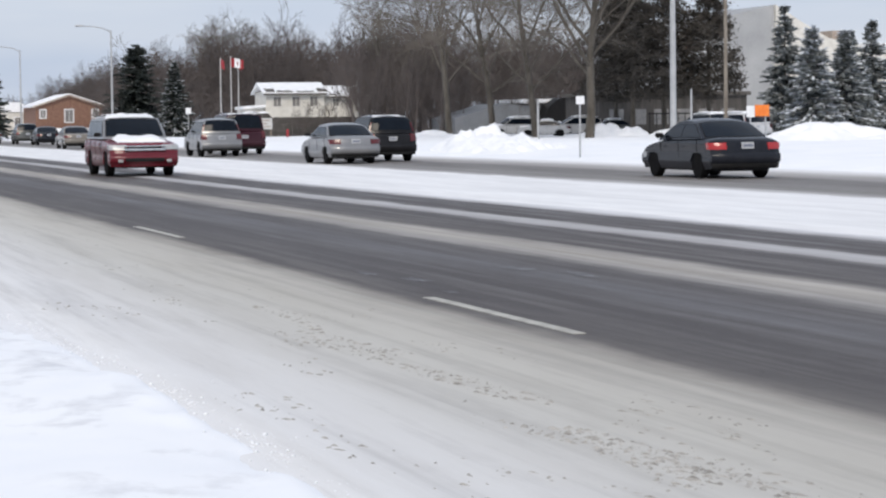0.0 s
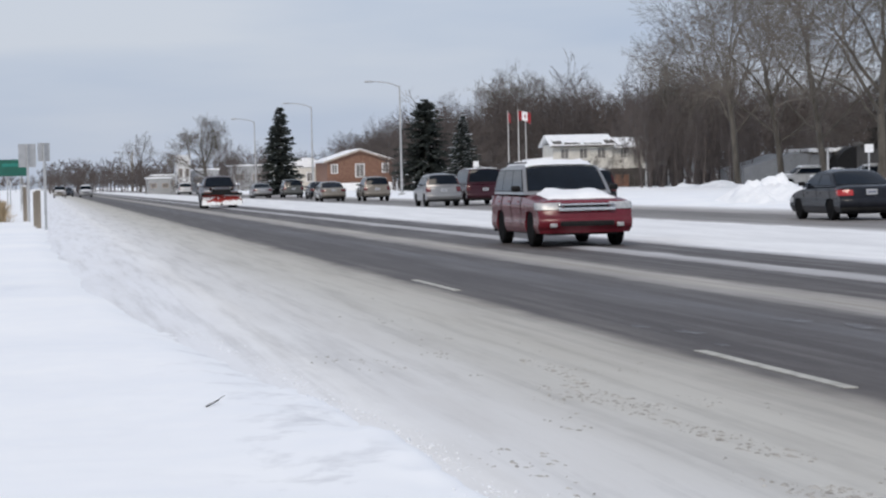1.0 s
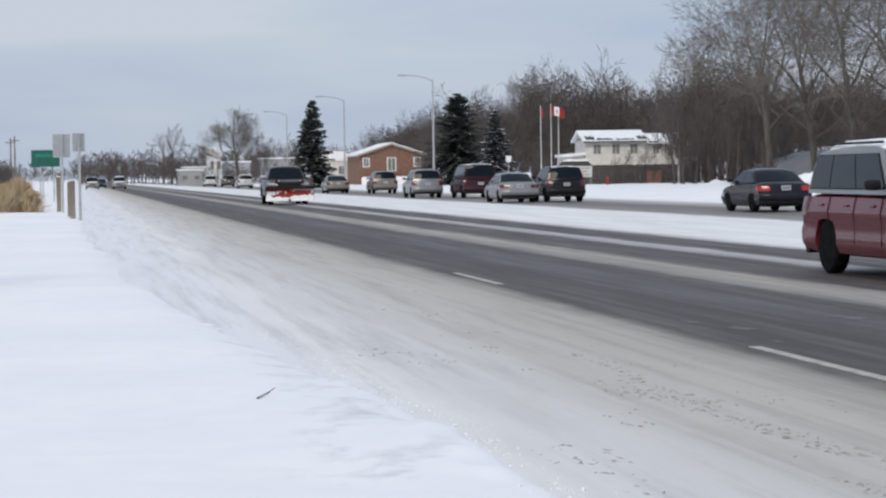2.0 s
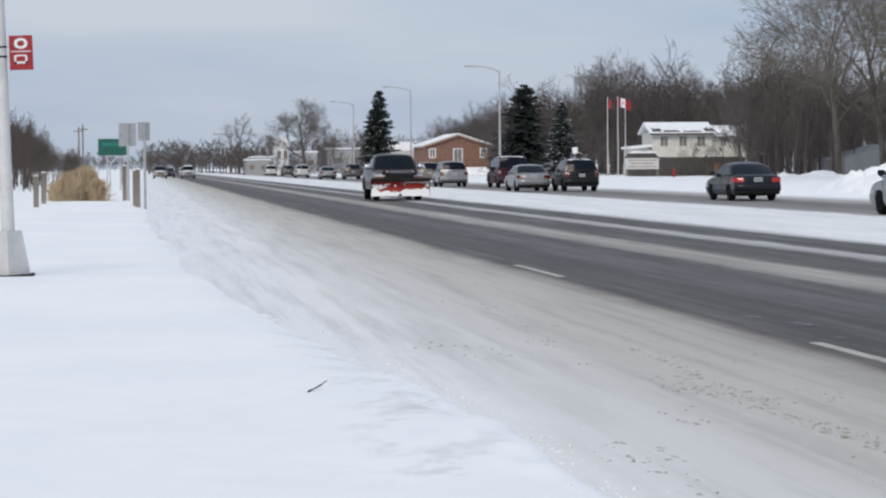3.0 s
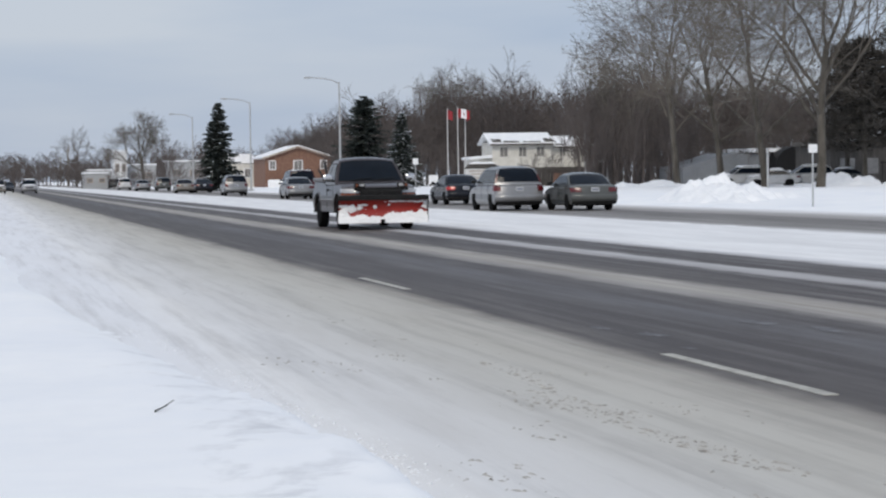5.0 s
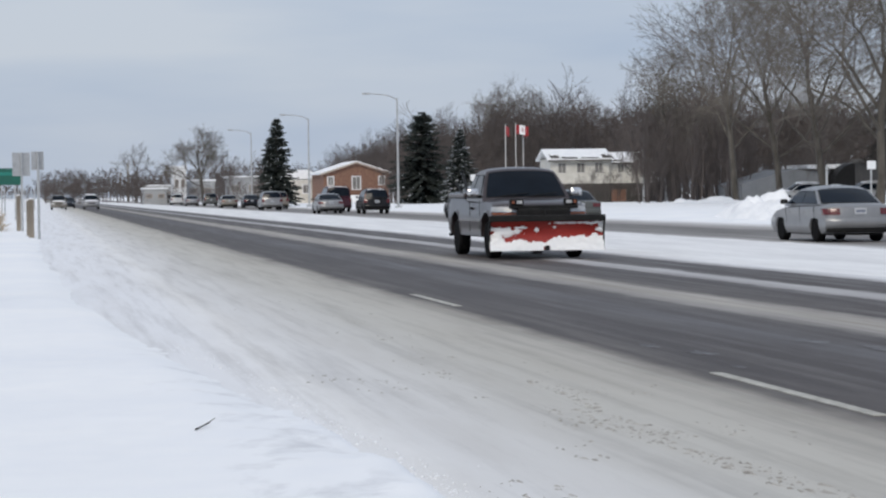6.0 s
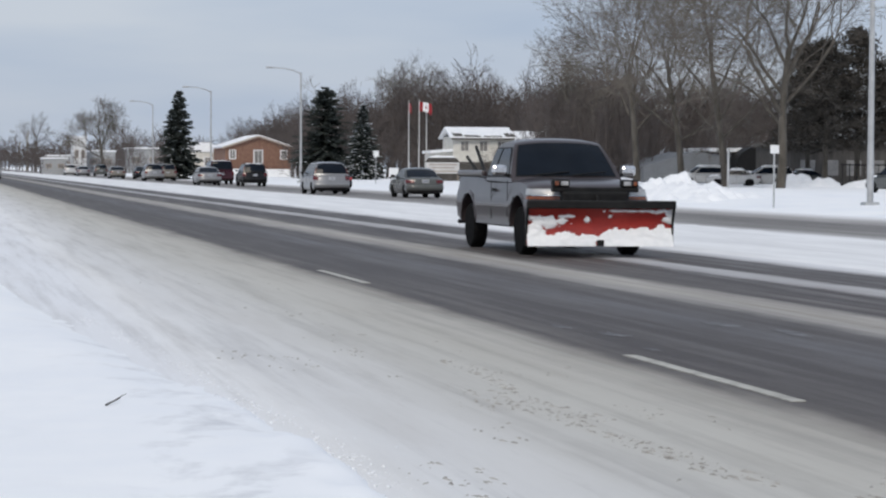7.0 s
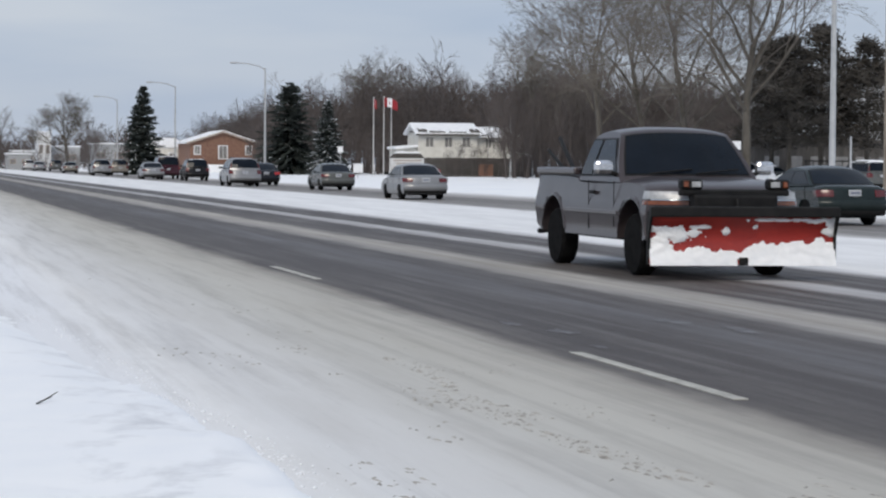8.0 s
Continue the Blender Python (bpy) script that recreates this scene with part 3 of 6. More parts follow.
def broad_limbs(rng, height, girth, fork=0.2, mains=6, depth=5, lean=0.0, wide=48, rmin=0.0102, last=3):
    """Segments of a bare tree whose short trunk parts into long arching limbs that carry a rounded crown."""
    out = []

    def grow(p, d, length, r, level):
        steps = 5 if level <= 1 else (3 if level < 4 else 2)
        pts, way = [p], []
        for s in range(steps):
            jit = Vector((rng.gauss(0, 1), rng.gauss(0, 1), rng.gauss(0, 0.7))) * (0.05 if level == 0 else 0.15)
            d = (d + jit + Vector((0, 0, (0.0, 0.07, 0.05, 0.03, -0.02, -0.04, -0.05)[min(level, 6)]))).normalized()
            q = pts[-1] + d * (length / steps)
            ra, rb = r * (1 - 0.42 * s / steps), r * (1 - 0.42 * (s + 1) / steps)
            out.append((pts[-1], q, max(ra, rmin), max(rb, rmin), level))
            pts.append(q)
            way.append(d)
        if level >= depth:
            return
        if level == 0:
            turn, lo = rng.random() * 6.28, fork / (fork + 0.26)
            for c in range(mains):
                k = c / max(1, mains - 1)
                at = lo + (1 - lo) * k
                i = min(int(at * steps), steps - 1)
                tilt = radians((wide + 14) * (1 - k) + 0.35 * wide * k + rng.uniform(-8, 8))
                a = turn + c * 2.4 + rng.uniform(-0.3, 0.3)
                grow(pts[i].lerp(pts[i + 1], at * steps - i), Vector((math.sin(tilt) * math.cos(a) + lean, math.sin(tilt) * math.sin(a), math.cos(tilt))), height * rng.uniform(0.25, 0.32) * (1.0 - 0.15 * k), r * rng.uniform(0.30, 0.44), 1)
            return
        n = 4 if level < depth - 1 else last
        for c in range(n):
            at = 1.0 if c < 2 else rng.uniform(0.25, 0.9)
            i = min(int(at * steps), steps - 1)
            base = pts[i].lerp(pts[i + 1], at * steps - i)
            side = Vector((rng.gauss(0, 1), rng.gauss(0, 1), rng.gauss(0, 0.6))).normalized()
            spread = 0.42 if c < 2 else 0.80
            grow(base, (way[i] + side * spread * 1.25).normalized(), length * rng.uniform(0.55, 0.76), max(rmin, r * (0.56 if c < 2 else 0.40)), level + 1)

    grow(Vector((0, 0, -0.2)), Vector((lean, 0, 1)).normalized(), height * (fork + 0.26), girth, 0)
    return out


def tubes(segs, keep=lambda lv: True):
    v, f = [], []
    for a, b, ra, rb, lv in segs:
        if not keep(lv):
            continue
        n = 7 if lv == 0 else (5 if lv == 1 else 3)
        d = (b - a).normalized()
        u = d.orthogonal().normalized()
        w = d.cross(u)
        k = len(v)
        for p, r in ((a, ra), (b, rb)):
            for i in range(n):
                t = 2 * math.pi * i / n
                v.append(p + (u * math.cos(t) + w * math.sin(t)) * r)
        f += [(k + i, k + (i + 1) % n, k + n + (i + 1) % n, k + n + i) for i in range(n)]
    return v, f


def bare_tree(seed, x, y, height, girth, fork=0.2, mains=6, depth=6, lean=0.0, wide=48, last=3):
    segs = broad_limbs(random.Random(seed), height, girth, fork, mains, depth, lean, wide, 0.0105, last)
    t = thing("bare_tree", "tall leafless tree with grey bark and spreading crown", "tree", pose(x, y, 0), "bare trees on the snowy lawn")
    part("trunk", mesh_of("trunk", *tubes(segs, lambda lv: lv <= 1), M["bark"], True), None, t)
    part("crown", mesh_of("crown", *tubes(segs, lambda lv: lv > 1), M["crown"]), None, t, "dense bare twigs")
    return t


def round_pine(seed, x, y, height, width):
    """A pine with a dense, uneven crown of needle tufts on level boughs."""
    rng = random.Random(seed)
    t = thing("pine_tree", "broad dark pine tree with a dense rounded crown", "tree", pose(x, y, 0), "pines beside the building")
    part("trunk", rodded((0, 0, -0.2), (0, 0, height * 0.96), height * 0.02, 0.03, n=7), M["bark"], t)
    v, f = [], []
    for n in range(250):
        u = rng.uniform(0.26, 1.0)
        a = rng.random() * 2 * math.pi
        full = width * max(0.05, 1 - max(0.0, (u - 0.46) / 0.56) ** 1.9) * (0.75 + 0.25 * min(1, u * 5)) * (1 + 0.35 * noise.noise((math.cos(a) * 1.4 + seed, math.sin(a) * 1.4, u * 6)))
        r = full * math.sqrt(rng.uniform(0.18, 1.0))
        c = Vector((r * math.cos(a), r * math.sin(a), u * height * 0.96))
        if n % 5 == 0:
            part("bough", rodded((0, 0, max(0.3, c.z - 0.25 * r)), c, 0.05, 0.02, n=4), M["bark"], t)
        for k in range(34):
            d = Vector((rng.gauss(0, 1), rng.gauss(0, 1), rng.gauss(0.25, 0.55))).normalized()
            q = c + Vector((rng.gauss(0, 0.42), rng.gauss(0, 0.42), rng.gauss(0, 0.16)))
            side = d.cross(Vector((rng.gauss(0, 1), rng.gauss(0, 1), rng.gauss(0, 1)))).normalized() * rng.uniform(0.035, 0.075)
            ln = rng.uniform(0.28, 0.55)
            b = len(v)
            v += [q - side, q + side, q + d * ln * 0.7 + side * 0.6, q + d * ln, q + d * ln * 0.7 - side * 0.6]
            f.append((b, b + 1, b + 2, b + 3, b + 4))
    part("foliage", mesh_of("foliage", v, f, M["pine"]), None, t)
    return t


def conifer(seed, x, y, height, width, material, snow=0.0, gap=0.06, name="spruce_tree", label="dark green spruce tree with drooping branches", rows=32, z=0.0, open_=0.0, taper=0.85):
    rng = random.Random(seed)
    t = thing(name, label, "tree", pose(x, y, z))
    bm = rodded((0, 0, -0.2), (0, 0, height * 0.97), height * 0.02, 0.02, n=7)
    part("trunk", bm, M["bark"], t)
    v, f, sv, sf = [], [], [], []

    def blade(V, F, p, d, ln, wd, up):
        side = d.cross(up).normalized() * wd
        k = len(V)
        V += [p - side * 0.5, p + side * 0.5, p + d * ln * 0.7 + side * 0.35, p + d * ln, p + d * ln * 0.7 - side * 0.35]
        F.append((k, k + 1, k + 2, k + 3, k + 4))

    for r in range(rows):
        u = (r + rng.random()) / rows
        reach = width * (1 - u) ** taper * (0.55 + 0.45 * min(1, u * 6 + 0.35)) + 0.12
        for b in range(int(10 + 8 * (1 - u))):
            if rng.random() < open_:
                continue
            a = rng.random() * 2 * math.pi
            zc = height * (gap + (1 - gap) * min(0.985, u + rng.uniform(-0.6, 0.6) / rows))
            ln = reach * rng.uniform(0.45, 1.2)
            out = Vector((math.cos(a), math.sin(a), 0))
            tip = out + Vector((0, 0, -0.32 + 0.5 * u + rng.uniform(-0.15, 0.2)))
            tip.normalize()
            m = max(4, int(ln / 0.15))
            for s in range(m):
                q = Vector((0, 0, zc)) + tip * (ln * (s + 0.6) / m)
                for side in (-1, 0, 1):
                    d = (tip + out.cross(Vector((0, 0, 1))) * side * 0.9 + Vector((0, 0, rng.uniform(-0.75, 0.25)))).normalized()
                    up = Vector((rng.gauss(0, 0.9), rng.gauss(0, 0.9), 1)).normalized()
                    blade(v, f, q, d, 0.22 + 0.24 * (1 - s / m) * min(1, ln) + 0.12 * rng.random(), 0.13 + 0.08 * rng.random(), up)
                for layer in range(3 if snow > 0.7 else (2 if snow > 0.3 else 1)):
                    if rng.random() > snow:
                        continue
                    d = (tip + Vector((rng.uniform(-0.4, 0.4), rng.uniform(-0.4, 0.4), 0.0))).normalized()
                    blade(sv, sf, q + Vector((0, 0, 0.07 + 0.09 * rng.random())), d, 0.34, 0.15, Vector((rng.gauss(0, 0.3), rng.gauss(0, 0.3), 1)).normalized())
    part("foliage", mesh_of("foliage", v, f, material), None, t)
    if sv:
        part("branch_snow", mesh_of("branch_snow", sv, sf, M["frost"]), None, t, "snow lying on the branches")["kind"] = "stuff"
    return t


# The four big trees on the lawn, and the ones behind them.
bare_tree(11, 64.4, 209.5, 21.5, 0.36, 0.24, 7, 6, 0.0, 27, last=2)
bare_tree(12, 61.6, 187.7, 21.5, 0.31, 0.19, 9, 6, 0.02, 42, last=2)
bare_tree(13, 61.2, 175.5, 21.5, 0.32, 0.19, 9, 6, -0.02, 40, last=2)
bare_tree(14, 61.2, 163.2, 22.5, 0.38, 0.22, 9, 6, 0.03, 42, last=2)
bare_tree(15, 64.5, 232, 14.5, 0.28, 0.26, 6, 6, -0.04, 38, last=2)
bare_tree(16, 67.0, 325, 15.2, 0.42, 0.30, 8, 6, 0.0, 34)
bare_tree(17, 29.6, 425, 13.0, 0.38, 0.24, 8, 6, 0.0, 46)
bare_tree(18, 24.5, 600, 14.0, 0.40, 0.30, 6, 5, 0.0, 44)

conifer(21, 27.0, 266, 10.2, 2.9, M["needles"], 0.06, 0.04, rows=36)
conifer(22, 44.6, 270, 10.9, 4.4, M["needles"], 0.03, 0.05, rows=38, name="pine_tree", label="dark broad pine tree with dense crown", taper=0.62)
conifer(23, 47.3, 260, 8.6, 2.5, M["needles"], 0.35, 0.05, rows=32, label="snow-dusted spruce tree with drooping branches")
for n, (x, y, h, w, snow) in enumerate(((71.1, 150, 9.4, 2.5, 0.25), (67.9, 139, 7.4, 2.4, 0.9), (71.0, 140.5, 7.3, 2.3, 0.4), (76.2, 150, 7.6, 2.6, 0.4), (79.0, 152, 8.4, 2.7, 0.5))):
    conifer(30 + n, x, y, h, w, M["frosted"], snow, 0.04, rows=26, label="spruce tree white with frost beside the building", taper=0.95)
for n, (x, y, h, w) in enumerate(((70.6, 178, 12.4, 3.0), (74.2, 180, 13.6, 3.0), (77.4, 178, 12.4, 2.6), (72.6, 187, 12.6, 3.2))):
    round_pine(40 + n, x, y, h, w)


def woods(name, label, spots, seed, kinds=5, counts=(9, 5, 4), material=None, height=15.0, spread=0.6, rmin=0.022, first=0.12, dome=False):
    """A far wood: many bare trees joined into one mesh."""
    base = []
    for n in range(kinds):
        if dome:
            segs = broad_limbs(random.Random(seed + n), height, 0.24, 0.14 + 0.03 * n, 7, 4, 0.0, 36, rmin, 3)
        else:
            segs = limbs(random.Random(seed + n), height, 0.22, counts, 0.0, spread, first, rmin=rmin)
        v, f = tubes([(a, b, ra, rb, max(lv, 2)) for a, b, ra, rb, lv in segs])
        base.append((np.array([tuple(p) for p in v]), np.array(f)))
    rng = random.Random(seed)
    V, F, k = [], [], 0
    for x, y, s in spots:
        v, f = base[rng.randrange(kinds)]
        a = rng.random() * 2 * math.pi
        w = s * rng.uniform(0.85, 1.15)
        turn = np.array([[math.cos(a), -math.sin(a), 0], [math.sin(a), math.cos(a), 0], [0, 0, 1]])
        V.append(v @ turn.T * (w, w, s) + (x, y, 0))
        F.append(f + k)
        k += len(v)
    V, F = np.concatenate(V), np.concatenate(F)
    me = bpy.data.meshes.new(name)
    me.from_pydata(V.tolist(), [], F.tolist())
    me.materials.append(material or M["twig"])
    return tagged(new(name, me), label, "woods", kind="stuff")


rnd = random.Random(7)
spots = []
for n in range(165):
    u = rnd.random()
    y = (285 if u > 0.17 else 346) + 75 * rnd.random()
    slope = 0.130 + 0.170 * u
    spots.append((y * slope * 1.0 + rnd.uniform(-1, 1), y, rnd.uniform(0.78, 1.04) * (0.68 + 0.54 * u)))
woods("bare_woods", "dense leafless wood behind the houses", spots, 60, dome=True, counts=(10, 5, 4))
spots = [(66 + 22 * rnd.random(), 232 + 45 * rnd.random(), rnd.uniform(0.50, 0.78)) for n in range(46)]
woods("bare_woods", "dense leafless wood behind the big trees", spots, 70, dome=True, counts=(10, 5, 4))
spots = [(rnd.uniform(0.315, 0.395) * y, y, rnd.uniform(0.62, 0.95)) for y in [rnd.uniform(240, 275) for n in range(40)]]
woods("bare_woods", "dense leafless wood beyond the car park", spots, 75, dome=True, counts=(10, 5, 4), first=0.06)
spots = [(rnd.uniform(0.002, 0.12) * y, y, rnd.uniform(0.34, 0.62)) for y in [rnd.uniform(520, 760) for n in range(230)]]
woods("far_woods", "low hazy line of distant bare trees", spots, 80, counts=(7, 4, 2), rmin=0.07, spread=0.85, first=0.03)
spots = [(rnd.uniform(-0.06, 0.045) * y, y, rnd.uniform(0.45, 0.75)) for y in [rnd.uniform(1000, 1600) for n in range(95)]]
woods("far_woods", "low hazy line of distant bare trees", spots, 90, counts=(6, 4, 2), rmin=0.12, spread=0.85, first=0.03)
spots = []
for n in range(85):
    y = rnd.uniform(140, 280)
    k = rnd.uniform(0.026, 0.064)
    spots.append((-k * y - 0.3, y, (0.17 + 0.20 * min(1, max(0, (k - 0.032) / 0.02))) * rnd.uniform(0.8, 1.1) * y / 200))
woods("bare_thicket", "dark leafless thicket along the verge", spots, 100, counts=(9, 5, 3), material=M["brush"], first=0.05, rmin=0.035)
spots = [(0.145 * y + rnd.uniform(-7, 8), y, rnd.uniform(0.30, 0.42)) for y in [rnd.uniform(330, 420) for n in range(30)]]
woods("bare_thicket", "leafless shrubs between the houses", spots, 110, counts=(8, 5, 4), first=0.05)
spots = [(rnd.uniform(0.07, 0.15) * y, y, rnd.uniform(0.42, 0.68)) for y in [rnd.uniform(440, 520) for n in range(46)]]
woods("bare_thicket", "leafless shrubs between the far houses", spots, 120, counts=(8, 5, 4), first=0.05)
spots = [(rnd.uniform(0.262, 0.40) * y, y, rnd.uniform(0.28, 0.52)) for y in [rnd.uniform(214, 240) for n in range(44)]]
woods("bare_thicket", "brown leafless undergrowth behind the big trees", spots, 130, counts=(9, 5, 4), first=0.05)
spots = [(rnd.uniform(0.262, 0.305) * y, y, rnd.uniform(0.42, 0.66)) for y in [rnd.uniform(216, 238) for n in range(44)]]
woods("bare_thicket", "tall brown thicket beside the pale house", spots, 135, counts=(9, 5, 4), first=0.04)
spots = [(rnd.uniform(56.5, 64.5), rnd.uniform(240.5, 242), rnd.uniform(0.16, 0.26)) for n in range(9)]
woods("bare_thicket", "bare shrubs before the pale house", spots, 140, counts=(8, 5, 4), first=0.05, rmin=0.03)
spots = [(rnd.uniform(0.150, 0.310) * y, y, rnd.uniform(0.26, 0.50)) for y in [rnd.uniform(276, 300) for n in range(140)]]
woods("bare_thicket", "brown leafless undergrowth along the wood", spots, 150, counts=(8, 5, 3), first=0.03, spread=0.8, rmin=0.03)
spots = [(rnd.uniform(0.040, 0.105) * y, y, rnd.uniform(0.16, 0.30)) for y in [rnd.uniform(385, 425) for n in range(40)]]
woods("bare_thicket", "leafless shrubs before the far shops", spots, 160, counts=(8, 5, 3), first=0.03, spread=0.8, rmin=0.035)


# ---- vehicles (forward is +y, wheels on z = 0) ----
def arch(cy, r, zb, n=7):
    """The upper edge of a wheel opening from front to back."""
    a0 = math.asin(min(0.95, (zb - r * 0.98) / (r * 1.22)))
    R = r * 1.22
    return [(cy + R * math.cos(a0 + (math.pi - 2 * a0) * i / n), r * 0.98 + R * math.sin(a0 + (math.pi - 2 * a0) * i / n)) for i in range(n + 1)]


def flank_bulge(z):
    return float(np.interp(z, (0.25, 0.40, 0.52, 0.64, 0.76, 0.82, 0.90, 1.1), (-0.035, 0.006, -0.010, -0.012, 0.006, 0.018, 0.006, -0.02)))


def flank(W, z, tuck=0.05):
    """Half the body's width at a height."""
    return W / 2 * (1 - tuck * max(0, (z - 0.62) / 0.6) ** 2 - 0.05 * max(0, (0.5 - z) / 0.3) ** 2) * (1 + flank_bulge(z))


def rounded(pts, times=2):
    """Cuts the corners of an outline; its ends stay."""
    for n in range(times):
        out = [pts[0]]
        for (y0, z0), (y1, z1) in zip(pts, pts[1:]):
            out += [(0.78 * y0 + 0.22 * y1, 0.78 * z0 + 0.22 * z1), (0.22 * y0 + 0.78 * y1, 0.22 * z0 + 0.78 * z1)]
        pts = out + [pts[-1]]
    return pts


def bowed(a):
    """How far a nose or tail is swept back, from the middle (0) to the flank (1)."""
    return max(0.0, (a - 0.25) / 0.75) ** 2.6


def swept(y, a, yf, yr, nose, tail):
    if y > 0:
        return y - nose * bowed(a) * max(0.0, (y - yf + 0.8) / 0.8) ** 1.4
    return y + tail * bowed(a) * max(0.0, (yr + 0.7 - y) / 0.7) ** 1.4


def end_face(low, W, nose, tail, front):
    """The place of the body's front or rear face at (x, z)."""
    pts = rounded(low)
    yf, yr = max(p[0] for p in pts), min(p[0] for p in pts)
    half = pts[::-1] if front else pts
    zs, ys = [half[0][1]], [half[0][0]]
    for y, z in half[1:]:
        if z <= zs[-1] + 1e-4 or abs(y - half[0][0]) > 0.9:
            continue
        zs.append(z)
        ys.append(y)
    return lambda x, z: swept(float(np.interp(z, zs, ys)), min(1.0, abs(x) / (W / 2)), yf, yr, nose, tail)


def sheet(fn, nu, nv, back):
    """A thin curved panel: fn(a, b) over the unit square, with its back set off by a vector."""
    bm = bmesh.new()
    o = Vector(back)
    top = [[bm.verts.new(Vector(fn(i / nu, j / nv))) for i in range(nu + 1)] for j in range(nv + 1)]
    low = [[bm.verts.new(p.co + o) for p in row] for row in top]
    for j in range(nv):
        for i in range(nu):
            bm.faces.new((top[j][i], top[j][i + 1], top[j + 1][i + 1], top[j + 1][i]))
            bm.faces.new((low[j][i], low[j + 1][i], low[j + 1][i + 1], low[j][i + 1]))
    ring = [(0, i) for i in range(nu)] + [(j, nu) for j in range(nv)] + [(nv, i) for i in range(nu, 0, -1)] + [(j, 0) for j in range(nv, 0, -1)]
    for (a, b), (c, d) in zip(ring, ring[1:] + ring[:1]):
        bm.faces.new((top[a][b], low[a][b], low[c][d], top[c][d]))
    return bm


def lower_body(top, W, zb, axles, r, nose=0.26, tail=0.20, tuck=0.05, crease=1.0, gap=1.22):
    """The body below the windows: its outline from the side, drawn out across the width with rounded flanks and corners."""
    prof = rounded(top)  # from the rear bumper's foot over the deck and bonnet to the front bumper's foot
    yf, yr = max(p[0] for p in prof), min(p[0] for p in prof)
    for cy in sorted(axles, reverse=True):
        prof += arch(cy, r * gap / 1.22, zb)
    zmax = max(p[1] for p in prof)
    bm = bmesh.new()
    rings = []
    for u in (-1, -0.985, -0.95, -0.89, -0.8, -0.66, -0.45, -0.2, 0, 0.2, 0.45, 0.66, 0.8, 0.89, 0.95, 0.985, 1):
        a = abs(u)
        ring = []
        for y, z in prof:
            zz = z - (0.075 * max(0.0, (a - 0.55) / 0.45) ** 2.4 if z > zmax - 0.35 else 0)
            side = u * W / 2 * (1 - tuck * max(0, (z - 0.62) / 0.6) ** 2 - 0.05 * max(0, (0.5 - z) / 0.3) ** 2)
            ring.append(bm.verts.new((side, swept(y, a, yf, yr, nose, tail), zz)))
        rings.append(ring)
    n = len(prof)
    for r0, r1 in zip(rings, rings[1:]):
        for i in range(n):
            j = (i + 1) % n
            bm.faces.new((r0[i], r0[j], r1[j], r1[i]))
    bm.faces.new(rings[0][::-1])
    bm.faces.new(rings[-1])
    # flanks: a shoulder crease, a shallow hollow under it and a sill that turns in
    for z in (0.40, 0.52, 0.64, 0.76, 0.82, 0.90, 0.98):
        if zb + 0.05 < z < zmax - 0.06:
            bmesh.ops.bisect_plane(bm, geom=bm.verts[:] + bm.edges[:] + bm.faces[:], plane_co=(0, 0, z), plane_no=(0, 0, 1))
    bmesh.ops.triangulate(bm, faces=[f for f in bm.faces if len(f.verts) > 4])
    for v in bm.verts:
        if abs(v.co.x) > W * 0.46:
            v.co.x *= 1 + crease * flank_bulge(v.co.z)
    bmesh.ops.recalc_face_normals(bm, faces=bm.faces)
    return bm


def cabin(prof, W, zbelt, lean=0.30, bow=0.15):
    """The cabin above the waistline. prof: (y, z) from the rear foot over the roof to the front foot. Also gives its half width and a point on its slopes."""
    bm = bmesh.new()
    zt = max(z for _, z in prof)
    ya, yb = prof[0][0], prof[-1][0]
    ym, hl = (ya + yb) / 2, (yb - ya) / 2

    def half(z):
        dz = max(0.0, z - zbelt)
        return W / 2 - 0.05 - dz * lean * 0.72 - lean * 0.28 * dz * dz / 0.4

    def at(u, y, z):
        a = abs(u)
        return Vector((u * half(z), y - bow * a * a * max(-1, min(1, (y - ym) / hl)), z - 0.065 * a ** 3 * max(0.0, z - zbelt) / (zt - zbelt)))

    rings = [[bm.verts.new(at(u, y, z)) for y, z in prof] for u in (-1, -0.985, -0.94, -0.86, -0.72, -0.5, -0.25, 0, 0.25, 0.5, 0.72, 0.86, 0.94, 0.985, 1)]
    for r0, r1 in zip(rings, rings[1:]):
        for i in range(len(prof) - 1):
            bm.faces.new((r0[i], r0[i + 1], r1[i + 1], r1[i]))
    bm.faces.new(rings[0][::-1])
    bm.faces.new(rings[-1])
    return bm, half, at


def slope_pane(prof, at, z0, z1, front, reach, lift):
    """Curved glass lying on the cabin's front or rear slope."""
    def fn(a, b):
        z = z0 + (z1 - z0) * b
        y0, y1 = lerp_profile(prof, z - 0.03, front), lerp_profile(prof, z + 0.03, front)
        n_ = Vector((0, 0.06 * (1 if front else -1), abs(y0 - y1) + 0.001)).normalized()
        return at((2 * a - 1) * reach, lerp_profile(prof, z, front), z) + n_ * lift
    return sheet(fn, 10, 6, (0, -0.015 if front else 0.015, -0.012))


def side_pane(side, half, zt, waist, z0, z1, low, high, lift):
    """Curved glass on the cabin's side: low and high give its two ends along y at the foot and the head."""
    def fn(a, b):
        z = z0 + (z1 - z0) * b
        y0, y1 = low[0] + (high[0] - low[0]) * b, low[1] + (high[1] - low[1]) * b
        return (side * (half(z) + lift), y0 + (y1 - y0) * a, z - 0.065 * (z - waist) / (zt - waist))
    return sheet(fn, 3, 5, (-side * 0.02, 0, 0))


